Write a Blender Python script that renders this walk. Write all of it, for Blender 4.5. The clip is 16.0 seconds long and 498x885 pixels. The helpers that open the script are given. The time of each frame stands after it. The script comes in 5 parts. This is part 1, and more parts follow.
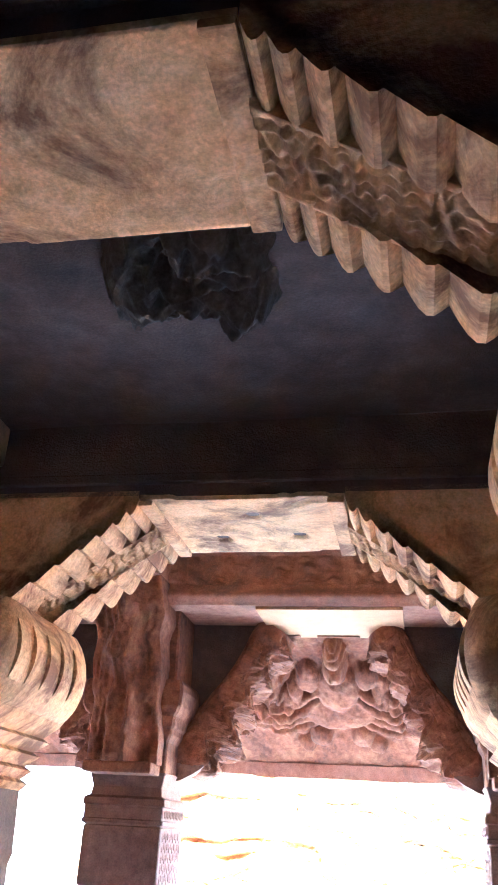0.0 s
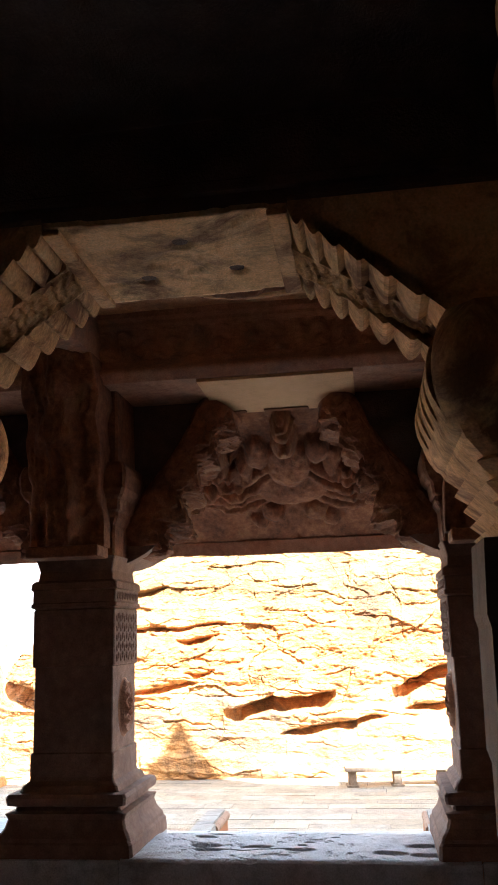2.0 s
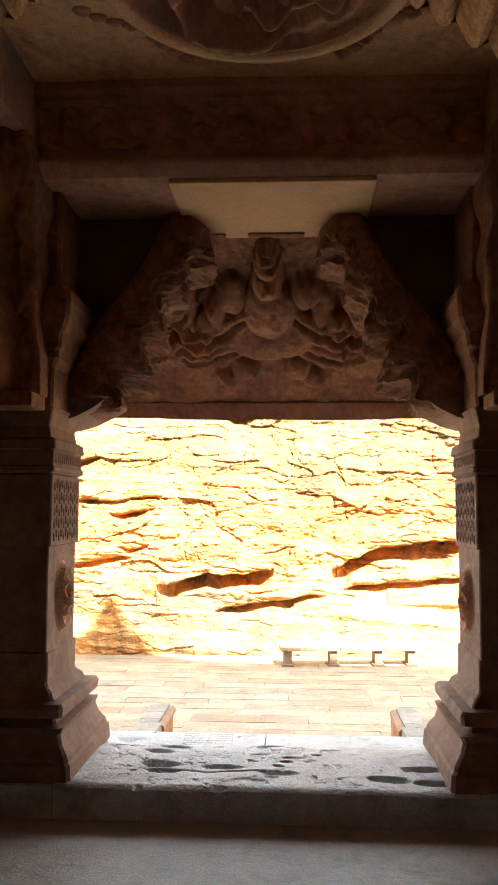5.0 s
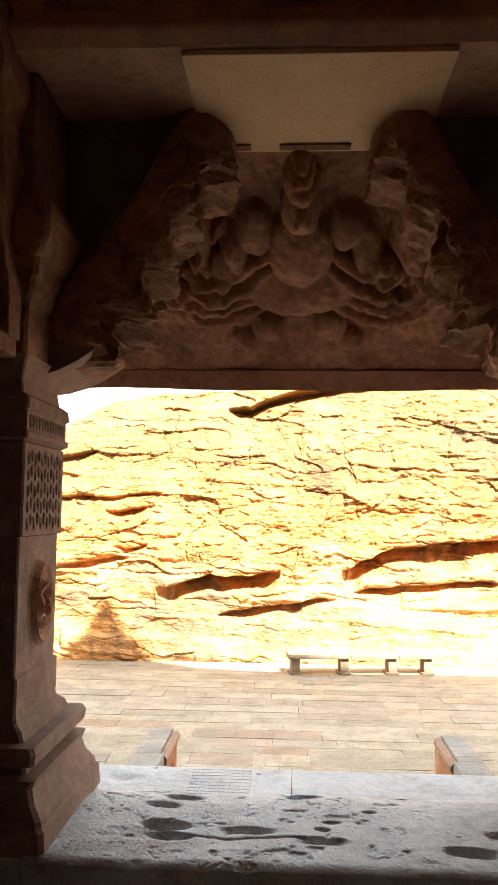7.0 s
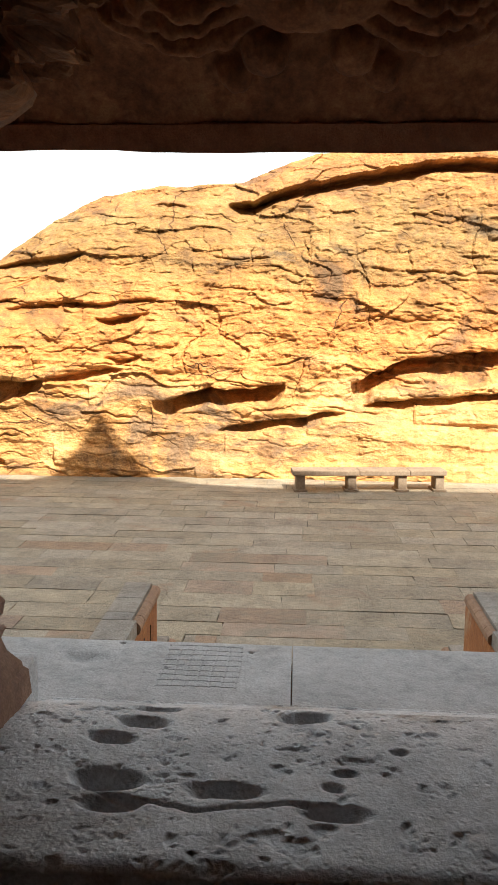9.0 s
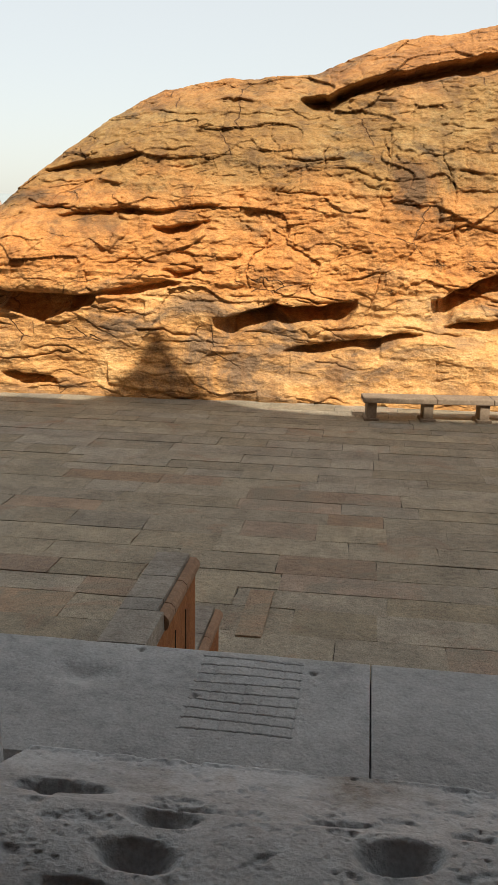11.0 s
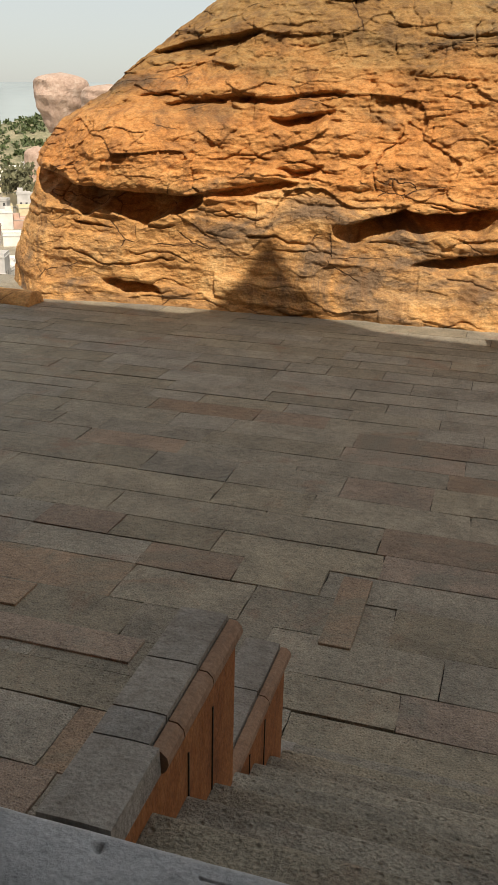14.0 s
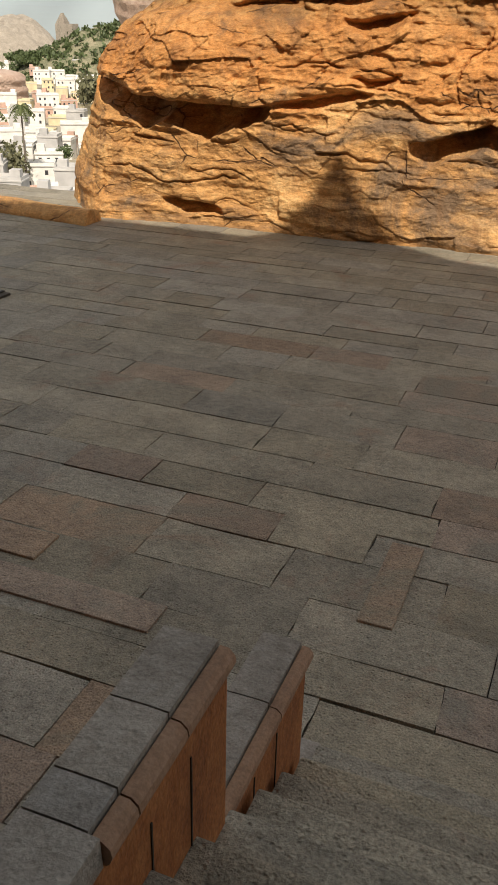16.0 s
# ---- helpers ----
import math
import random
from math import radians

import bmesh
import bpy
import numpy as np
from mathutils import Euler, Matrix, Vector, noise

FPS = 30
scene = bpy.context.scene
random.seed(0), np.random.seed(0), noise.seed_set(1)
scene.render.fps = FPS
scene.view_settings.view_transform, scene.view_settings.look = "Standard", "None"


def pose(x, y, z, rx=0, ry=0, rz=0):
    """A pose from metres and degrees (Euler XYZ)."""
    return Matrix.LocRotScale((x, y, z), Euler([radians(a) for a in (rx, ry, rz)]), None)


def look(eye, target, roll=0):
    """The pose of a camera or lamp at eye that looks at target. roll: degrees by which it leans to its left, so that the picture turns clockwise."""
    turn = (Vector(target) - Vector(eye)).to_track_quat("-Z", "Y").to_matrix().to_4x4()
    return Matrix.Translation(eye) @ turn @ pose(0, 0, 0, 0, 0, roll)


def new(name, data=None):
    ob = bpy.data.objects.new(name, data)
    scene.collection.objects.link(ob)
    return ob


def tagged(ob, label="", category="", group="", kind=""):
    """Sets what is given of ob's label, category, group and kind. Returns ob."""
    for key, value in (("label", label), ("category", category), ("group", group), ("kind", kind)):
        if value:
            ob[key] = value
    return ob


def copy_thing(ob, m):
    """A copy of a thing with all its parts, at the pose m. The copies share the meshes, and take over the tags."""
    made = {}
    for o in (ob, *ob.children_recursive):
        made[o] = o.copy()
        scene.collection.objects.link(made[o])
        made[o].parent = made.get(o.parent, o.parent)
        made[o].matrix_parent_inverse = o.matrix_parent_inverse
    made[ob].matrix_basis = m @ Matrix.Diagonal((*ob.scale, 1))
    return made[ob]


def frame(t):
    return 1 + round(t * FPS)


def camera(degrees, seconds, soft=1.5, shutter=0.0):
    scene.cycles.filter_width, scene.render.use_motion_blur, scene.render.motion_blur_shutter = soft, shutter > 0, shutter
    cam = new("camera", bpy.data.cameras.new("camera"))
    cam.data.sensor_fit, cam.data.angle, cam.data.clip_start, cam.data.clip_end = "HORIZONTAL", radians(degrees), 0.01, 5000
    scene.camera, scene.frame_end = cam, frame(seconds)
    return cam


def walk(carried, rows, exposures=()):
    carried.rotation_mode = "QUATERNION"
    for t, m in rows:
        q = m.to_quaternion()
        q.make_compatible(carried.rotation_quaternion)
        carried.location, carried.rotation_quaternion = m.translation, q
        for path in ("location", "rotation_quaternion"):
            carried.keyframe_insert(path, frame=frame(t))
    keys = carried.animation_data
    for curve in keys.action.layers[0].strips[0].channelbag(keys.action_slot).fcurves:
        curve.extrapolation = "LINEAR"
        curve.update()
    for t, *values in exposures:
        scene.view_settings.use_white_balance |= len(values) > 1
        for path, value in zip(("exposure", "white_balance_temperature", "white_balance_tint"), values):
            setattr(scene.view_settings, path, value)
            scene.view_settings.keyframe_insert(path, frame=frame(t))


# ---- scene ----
cam = camera(32.9, 16.0, soft=1.1)
PATH = [
    (0, (0.667, -6.551, 3.459), (0.289, -4.786, 4.321), 3.4),
    (0.5, (0.624, -6.506, 3.398), (0.265, -4.665, 4.091), 1.5),
    (1, (0.656, -6.354, 3.361), (0.293, -4.491, 3.992), 0.1),
    (1.5, (0.683, -6.146, 3.359), (0.373, -4.249, 3.911), -0.4),
    (2, (0.593, -5.922, 3.325), (0.328, -3.99, 3.769), -1.7),
    (2.5, (0.513, -5.705, 3.295), (0.25, -3.764, 3.696), -1.7),
    (3, (0.472, -5.488, 3.286), (0.196, -3.54, 3.642), -0.3),
    (3.5, (0.345, -5.285, 3.289), (0.093, -3.322, 3.576), 0.3),
    (4, (0.232, -5.057, 3.383), (0.082, -3.074, 3.589), 0.2),
    (4.2, (0.211, -4.946, 3.394), (0.075, -2.957, 3.558), 0.1),
    (6.3, (-0.035, -3.945, 3.256), (-0.124, -1.954, 3.412), 0.8),
    (6.5, (-0.05, -3.809, 3.263), (-0.144, -1.818, 3.419), 0.8),
    (7, (-0.112, -3.403, 3.254), (-0.219, -1.412, 3.417), 0.7),
    (7.5, (-0.083, -3.026, 3.221), (-0.203, -1.033, 3.343), 0.8),
    (8, (-0.078, -2.69, 3.312), (-0.199, -0.694, 3.293), 0.5),
    (10.3, (-0.196, -1.137, 3.172), (-0.339, 0.799, 2.691), 1.7),
    (10.5, (-0.21, -1.029, 3.163), (-0.414, 0.9, 2.675), 1.1),
    (11, (-0.187, -0.733, 3.173), (-0.452, 1.189, 2.688), 1.0),
    (11.5, (-0.176, -0.426, 3.134), (-0.441, 1.499, 2.659), 1.1),
    (12, (-0.204, -0.134, 3.093), (-0.475, 1.791, 2.624), 1.0),
    (12.5, (-0.177, 0.147, 3.067), (-0.47, 2.06, 2.56), 1.3),
    (13, (-0.213, 0.391, 3.064), (-0.61, 2.238, 2.408), 1.5),
    (13.5, (-0.27, 0.633, 3.149), (-0.709, 2.464, 2.473), 1.7),
    (14, (-0.268, 0.833, 3.156), (-0.796, 2.627, 2.446), 1.4),
    (14.5, (-0.249, 1.029, 3.182), (-0.924, 2.762, 2.447), 1.0),
    (15, (-0.291, 1.216, 3.174), (-0.966, 2.941, 2.42), 1.8),
    (15.5, (-0.327, 1.367, 3.164), (-0.993, 3.06, 2.335), 1.9),
    (16, (-0.278, 1.494, 3.112), (-0.934, 3.163, 2.228), 1.4),
]
walk(cam, [(t, look(eye, target, roll)) for t, eye, target, roll in PATH],
     exposures=[(0, 6.55, 4300, 10), (0.5, 5.85, 4400, 10), (1.0, 4.35, 5100, 10), (1.5, 3.15, 5400, 10), (2.0, 3.0, 5700, 10), (3.0, 3.3, 6900, 10), (4.2, 3.1, 6900, 10), (6.5, 2.8, 6900, 10), (8.2, 1.85, 6900, 10), (10.3, 0.45, 7000, 10), (11.3, 0.20, 7000, 10), (12.5, 0.09, 6900, 10), (14, -0.08, 6900, 10), (16, -0.10, 6800, 10)])

# ---- exposure of the clip's camera, sky and sun ----
scene.world = bpy.data.worlds.new("sky")
scene.world.use_nodes = True
wn = scene.world.node_tree
sky = wn.nodes.new("ShaderNodeTexSky")
sky.sky_type, sky.sun_disc = "NISHITA", False
SUN_EL, SUN_AZ = 47.0, 28.0   # height, and how far the sun stands to the right of straight behind
sky.sun_elevation = radians(SUN_EL)
sky.sun_rotation = radians(180 - SUN_AZ)
sky.dust_density, sky.air_density, sky.ozone_density = 2.5, 1.0, 1.0
wn.nodes["Background"].inputs["Strength"].default_value = 0.15
haze = wn.nodes.new("ShaderNodeMix")   # a white hazy noon sky
haze.data_type = "RGBA"
haze.inputs["Factor"].default_value, haze.inputs["B"].default_value = 0.62, (5.3, 5.5, 5.4, 1)
wn.links.new(sky.outputs["Color"], haze.inputs["A"])
wn.links.new(haze.outputs["Result"], wn.nodes["Background"].inputs["Color"])
sun = new("sun", bpy.data.lights.new("sun", "SUN"))
sun.data.energy, sun.data.angle, sun.data.color = 4.9, radians(0.53), (1.0, 0.93, 0.82)
to_sun = Vector((math.sin(radians(SUN_AZ)) * math.cos(radians(SUN_EL)), -math.cos(radians(SUN_AZ)) * math.cos(radians(SUN_EL)), math.sin(radians(SUN_EL))))
sun.matrix_world = look(to_sun * 60, (0, 0, 0))


# ---- materials ----
def material(name, rough=0.85, metal=0.0):
    m = bpy.data.materials.new(name)
    m.use_nodes = True
    b = m.node_tree.nodes["Principled BSDF"]
    b.inputs["Roughness"].default_value, b.inputs["Metallic"].default_value = rough, metal
    return m, m.node_tree, b


def stone(name, dark, mid, light, rough=0.85, scale=1.0, bump=0.3, stretch=(1, 1, 1), stain=None, stain_at=0.58, pits=0.0, vary=0.0, fine=1.0, streaks=None, island=False, cracks=False, relief=1.0, speck=0.5, zones=None):
    """Mottled stone: two scales of mottling, grain, optional stains of another colour, pits, and a shade of its own per piece."""
    m, nt, b = material(name, rough)
    N, L = nt.nodes, nt.links
    tc = N.new("ShaderNodeTexCoord")
    mp = N.new("ShaderNodeMapping")
    mp.inputs["Scale"].default_value = stretch
    geo = N.new("ShaderNodeNewGeometry")
    L.new(geo.outputs["Position"], mp.inputs["Vector"])

    def noise_node(sc, detail, rgh=0.6, dist=0.0):
        n = N.new("ShaderNodeTexNoise")
        n.inputs["Scale"].default_value, n.inputs["Detail"].default_value = sc, detail
        n.inputs["Roughness"].default_value, n.inputs["Distortion"].default_value = rgh, dist
        L.new(mp.outputs["Vector"], n.inputs["Vector"])
        return n

    big, small, grain = noise_node(1.1 * scale, 6, 0.65, 0.4), noise_node(9 * scale, 5), noise_node(85 * fine, 3)
    mixf = N.new("ShaderNodeMath")
    mixf.operation = "MULTIPLY_ADD"
    L.new(small.outputs["Fac"], mixf.inputs[0])
    mixf.inputs[1].default_value = 0.45
    scaled = N.new("ShaderNodeMath")
    scaled.operation = "MULTIPLY"
    scaled.inputs[1].default_value = 0.62
    L.new(big.outputs["Fac"], scaled.inputs[0])
    L.new(scaled.outputs[0], mixf.inputs[2])
    ramp = N.new("ShaderNodeValToRGB")
    ramp.color_ramp.elements[0].position, ramp.color_ramp.elements[1].position = 0.36, 0.68
    ramp.color_ramp.elements[0].color, ramp.color_ramp.elements[1].color = (*dark, 1), (*light, 1)
    ramp.color_ramp.elements.new(0.52).color = (*mid, 1)
    L.new(mixf.outputs[0], ramp.inputs["Fac"])
    colour = ramp.outputs["Color"]
    if stain:
        s = noise_node(0.55 * scale, 7, 0.7, 0.8)
        r = N.new("ShaderNodeValToRGB")
        r.color_ramp.elements[0].position, r.color_ramp.elements[1].position = stain_at - 0.06, stain_at + 0.06
        L.new(s.outputs["Fac"], r.inputs["Fac"])
        mx = N.new("ShaderNodeMix")
        mx.data_type = "RGBA"
        L.new(r.outputs["Color"], mx.inputs["Factor"])
        L.new(colour, mx.inputs["A"])
        mx.inputs["B"].default_value = (*stain, 1)
        colour = mx.outputs["Result"]
    if streaks:
        sm = N.new("ShaderNodeMapping")
        sm.inputs["Scale"].default_value = (2.6, 2.6, 0.28)
        L.new(geo.outputs["Position"], sm.inputs["Vector"])
        sn = N.new("ShaderNodeTexNoise")
        sn.inputs["Scale"].default_value, sn.inputs["Detail"].default_value = 1.3, 7
        L.new(sm.outputs["Vector"], sn.inputs["Vector"])
        sr = N.new("ShaderNodeMapRange")
        sr.inputs["From Min"].default_value, sr.inputs["From Max"].default_value, sr.inputs["To Max"].default_value = 0.52, 0.72, 0.75
        L.new(sn.outputs["Fac"], sr.inputs["Value"])
        sx = N.new("ShaderNodeMix")
        sx.data_type = "RGBA"
        L.new(sr.outputs["Result"], sx.inputs["Factor"])
        L.new(colour, sx.inputs["A"])
        sx.inputs["B"].default_value = (*streaks, 1)
        colour = sx.outputs["Result"]
    if zones:
        # desert varnish in broad beds: clean low down, rusty above, grey lichen on the brow
        sep = N.new("ShaderNodeSeparateXYZ")
        L.new(geo.outputs["Position"], sep.inputs[0])
        zn = noise_node(0.75, 6, 0.62, 0.3)
        zm = N.new("ShaderNodeMath")
        zm.operation = "MULTIPLY_ADD"
        zm.inputs[1].default_value = 3.4
        L.new(zn.outputs["Fac"], zm.inputs[0])
        L.new(sep.outputs["Z"], zm.inputs[2])
        zr = N.new("ShaderNodeMapRange")
        zr.inputs["From Min"].default_value, zr.inputs["From Max"].default_value = 1.7, 9.7
        L.new(zm.outputs[0], zr.inputs["Value"])
        zc = N.new("ShaderNodeValToRGB")
        zc.color_ramp.elements[0].position, zc.color_ramp.elements[1].position = zones[0][0], zones[-1][0]
        zc.color_ramp.elements[0].color, zc.color_ramp.elements[1].color = (*zones[0][1], 1), (*zones[-1][1], 1)
        for at, tone in zones[1:-1]:
            zc.color_ramp.elements.new(at).color = (*tone, 1)
        L.new(zr.outputs["Result"], zc.inputs["Fac"])
        zx = N.new("ShaderNodeMix")
        zx.data_type, zx.blend_type = "RGBA", "MULTIPLY"
        zx.inputs["Factor"].default_value = 1.0
        L.new(colour, zx.inputs["A"])
        L.new(zc.outputs["Color"], zx.inputs["B"])
        colour = zx.outputs["Result"]
    g = N.new("ShaderNodeMix")
    g.data_type, g.blend_type = "RGBA", "MULTIPLY"
    g.inputs["Factor"].default_value = speck
    L.new(colour, g.inputs["A"])
    gr = N.new("ShaderNodeMapRange")
    gr.inputs["From Min"].default_value, gr.inputs["From Max"].default_value = 0.3, 0.7
    gr.inputs["To Min"].default_value, gr.inputs["To Max"].default_value = 0.6, 1.35
    L.new(grain.outputs["Fac"], gr.inputs["Value"])
    L.new(gr.outputs["Result"], g.inputs["B"])
    colour = g.outputs["Result"]
    if vary:
        oi = N.new("ShaderNodeNewGeometry") if island else N.new("ShaderNodeObjectInfo")
        own = "Random Per Island" if island else "Random"
        vr = N.new("ShaderNodeMapRange")
        vr.inputs["To Min"].default_value, vr.inputs["To Max"].default_value = 1 - vary, 1 + vary
        L.new(oi.outputs[own], vr.inputs["Value"])
        hs = N.new("ShaderNodeHueSaturation")
        L.new(vr.outputs["Result"], hs.inputs["Value"])
        wob = N.new("ShaderNodeMath")
        wob.operation = "PINGPONG"
        wob.inputs[1].default_value = 0.11
        L.new(oi.outputs[own], wob.inputs[0])
        sat = N.new("ShaderNodeMapRange")
        sat.inputs["From Max"].default_value = 0.11
        sat.inputs["To Min"].default_value, sat.inputs["To Max"].default_value = 0.85, 1.2
        L.new(wob.outputs[0], sat.inputs["Value"])
        L.new(sat.outputs["Result"], hs.inputs["Saturation"])
        L.new(colour, hs.inputs["Color"])
        colour = hs.outputs["Color"]
    L.new(colour, b.inputs["Base Color"])
    hsum = N.new("ShaderNodeMath")
    hsum.operation = "MULTIPLY_ADD"
    L.new(small.outputs["Fac"], hsum.inputs[0])
    hsum.inputs[1].default_value = 1.0
    gs = N.new("ShaderNodeMath")
    gs.operation = "MULTIPLY"
    gs.inputs[1].default_value = 0.35
    L.new(grain.outputs["Fac"], gs.inputs[0])
    L.new(gs.outputs[0], hsum.inputs[2])
    height = hsum.outputs[0]
    if pits:
        v = N.new("ShaderNodeTexVoronoi")
        v.inputs["Scale"].default_value = 28
        L.new(mp.outputs["Vector"], v.inputs["Vector"])
        pr = N.new("ShaderNodeMapRange")
        pr.inputs["From Min"].default_value, pr.inputs["From Max"].default_value = 0.05, 0.3
        pr.inputs["To Min"].default_value, pr.inputs["To Max"].default_value = -pits, 0
        L.new(v.outputs["Distance"], pr.inputs["Value"])
        ad = N.new("ShaderNodeMath")
        L.new(height, ad.inputs[0])
        L.new(pr.outputs["Result"], ad.inputs[1])
        height = ad.outputs[0]
    if cracks:
        warp = N.new("ShaderNodeMix")
        warp.data_type = "RGBA"
        warp.inputs["Factor"].default_value = 0.22
        cm = N.new("ShaderNodeMapping")
        cm.inputs["Scale"].default_value = (0.55, 0.55, 1.5)
        L.new(geo.outputs["Position"], cm.inputs["Vector"])
        wnz = N.new("ShaderNodeTexNoise")
        wnz.inputs["Scale"].default_value, wnz.inputs["Detail"].default_value = 1.6, 6
        L.new(geo.outputs["Position"], wnz.inputs["Vector"])
        L.new(cm.outputs["Vector"], warp.inputs["A"])
        L.new(wnz.outputs["Color"], warp.inputs["B"])
        fine_lines = None
        for sc, wide in ((0.95, 0.008),):
            vo = N.new("ShaderNodeTexVoronoi")
            vo.feature = "DISTANCE_TO_EDGE"
            vo.inputs["Scale"].default_value = sc
            L.new(warp.outputs["Result"], vo.inputs["Vector"])
            cr = N.new("ShaderNodeMapRange")
            cr.inputs["From Max"].default_value = wide
            cr.inputs["To Min"].default_value, cr.inputs["To Max"].default_value = 0.0, 1.0
            L.new(vo.outputs["Distance"], cr.inputs["Value"])
            # only some of the joints are open
            gate = N.new("ShaderNodeMath")
            gate.operation = "MAXIMUM"
            gr2 = N.new("ShaderNodeMapRange")
            gr2.inputs["From Min"].default_value, gr2.inputs["From Max"].default_value = 0.44, 0.50
            L.new(big.outputs["Fac"] if sc < 2 else small.outputs["Fac"], gr2.inputs["Value"])
            L.new(cr.outputs["Result"], gate.inputs[0])
            L.new(gr2.outputs["Result"], gate.inputs[1])
            if fine_lines:
                mul = N.new("ShaderNodeMath")
                mul.operation = "MULTIPLY"
                L.new(fine_lines, mul.inputs[0])
                L.new(gate.outputs[0], mul.inputs[1])
                fine_lines = mul.outputs[0]
            else:
                fine_lines = gate.outputs[0]
        cs = N.new("ShaderNodeMath")
        cs.operation = "MULTIPLY_ADD"
        L.new(fine_lines, cs.inputs[0])
        cs.inputs[1].default_value = 0.9
        L.new(height, cs.inputs[2])
        height = cs.outputs[0]
        dk = N.new("ShaderNodeMix")
        dk.data_type = "RGBA"
        dk.inputs["A"].default_value = (0.17, 0.08, 0.03, 1)
        L.new(fine_lines, dk.inputs["Factor"])
        L.new(colour, dk.inputs["B"])
        L.new(dk.outputs["Result"], b.inputs["Base Color"])
    bp = N.new("ShaderNodeBump")
    bp.inputs["Strength"].default_value, bp.inputs["Distance"].default_value = bump, 0.03 / scale * relief
    L.new(height, bp.inputs["Height"])
    L.new(bp.outputs["Normal"], b.inputs["Normal"])
    return m


def plain(name, colour, rough=0.7, metal=0.0, var=0.15, sc=6.0):
    m, nt, b = material(name, rough, metal)
    n = nt.nodes.new("ShaderNodeTexNoise")
    n.inputs["Scale"].default_value = sc
    geo = nt.nodes.new("ShaderNodeNewGeometry")
    nt.links.new(geo.outputs["Position"], n.inputs["Vector"])
    r = nt.nodes.new("ShaderNodeValToRGB")
    r.color_ramp.elements[0].color = (*[c * (1 - var) for c in colour], 1)
    r.color_ramp.elements[1].color = (*[min(1, c * (1 + var)) for c in colour], 1)
    r.color_ramp.elements[0].position, r.color_ramp.elements[1].position = 0.3, 0.7
    nt.links.new(n.outputs["Fac"], r.inputs["Fac"])
    nt.links.new(r.outputs["Color"], b.inputs["Base Color"])
    return m


CAVE = stone("carved_cave_sandstone", (0.25, 0.105, 0.055), (0.42, 0.205, 0.115), (0.54, 0.29, 0.17), bump=0.4, scale=2.0, stain=(0.26, 0.16, 0.11))
RELIEF = stone("dark_brown_carved_sandstone", (0.095, 0.034, 0.013), (0.21, 0.078, 0.031), (0.345, 0.148, 0.064), bump=0.45, scale=2.2, stain=(0.32, 0.16, 0.07), stain_at=0.62)
NOSE = stone("brown_coping_nose", (0.22, 0.125, 0.08), (0.31, 0.185, 0.115), (0.37, 0.23, 0.15), bump=0.3, scale=2.4)
BOSS = stone("grey_weathered_carving", (0.045, 0.036, 0.03), (0.095, 0.075, 0.062), (0.17, 0.135, 0.11), bump=0.5, scale=3.5)
# cave rock with the deep hall's shade put into its base colour
SHADE_ROCK = stone("shade_darkened_rock", (0.045, 0.026, 0.02), (0.085, 0.05, 0.038), (0.15, 0.095, 0.07), bump=0.4, scale=0.8, stain=(0.11, 0.085, 0.07))
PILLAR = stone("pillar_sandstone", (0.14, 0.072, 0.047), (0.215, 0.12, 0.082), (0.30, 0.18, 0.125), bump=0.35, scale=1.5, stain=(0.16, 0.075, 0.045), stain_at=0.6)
AISLE = stone("tan_aisle_ceiling", (0.38, 0.18, 0.08), (0.60, 0.32, 0.15), (0.72, 0.42, 0.21), bump=0.4, scale=2.0, stain=(0.30, 0.15, 0.075), stain_at=0.6)
PAINTED = stone("flaking_painted_soffit", (0.56, 0.32, 0.14), (0.82, 0.52, 0.25), (0.88, 0.62, 0.33), bump=0.4, scale=2.6, stain=(0.23, 0.115, 0.055), stain_at=0.535)
PLASTER = stone("stained_old_plaster", (0.41, 0.215, 0.095), (0.71, 0.425, 0.20), (0.82, 0.55, 0.29), bump=0.5, scale=4.0, stain=(0.25, 0.12, 0.055), stain_at=0.53)
LIME = stone("pale_lime_plaster", (0.57, 0.33, 0.155), (0.67, 0.40, 0.195), (0.72, 0.45, 0.235), bump=0.1, scale=1.2)
SILL = stone("pitted_grey_sandstone", (0.27, 0.28, 0.295), (0.47, 0.49, 0.51), (0.60, 0.62, 0.64), rough=0.62, bump=0.5, scale=1.6, stain=(0.25, 0.225, 0.20), stain_at=0.61, pits=0.35, speck=0.5)
FLOOR = stone("worn_cave_floor", (0.27, 0.255, 0.245), (0.40, 0.385, 0.37), (0.48, 0.465, 0.45), rough=0.6, bump=0.35, stain=(0.16, 0.12, 0.10))
SLAB = stone("grey_platform_slab", (0.27, 0.275, 0.28), (0.43, 0.435, 0.44), (0.53, 0.535, 0.54), rough=0.7, bump=0.5, scale=2.2, vary=0.08, pits=0.25, speck=0.4, relief=1.3)
PAVE = stone("courtyard_paving_stone", (0.18, 0.16, 0.125), (0.285, 0.253, 0.195), (0.385, 0.335, 0.255), rough=0.75, bump=0.9, scale=1.9, pits=0.35, vary=0.15, speck=0.9, relief=2.0, stain=(0.29, 0.205, 0.15), stain_at=0.625)
PAVE_REST = stone("courtyard_paving_far", (0.18, 0.16, 0.125), (0.285, 0.253, 0.195), (0.385, 0.335, 0.255), rough=0.75, bump=0.9, scale=1.9, pits=0.35, vary=0.15, speck=0.9, relief=2.0, stain=(0.29, 0.205, 0.15), stain_at=0.625, island=True)
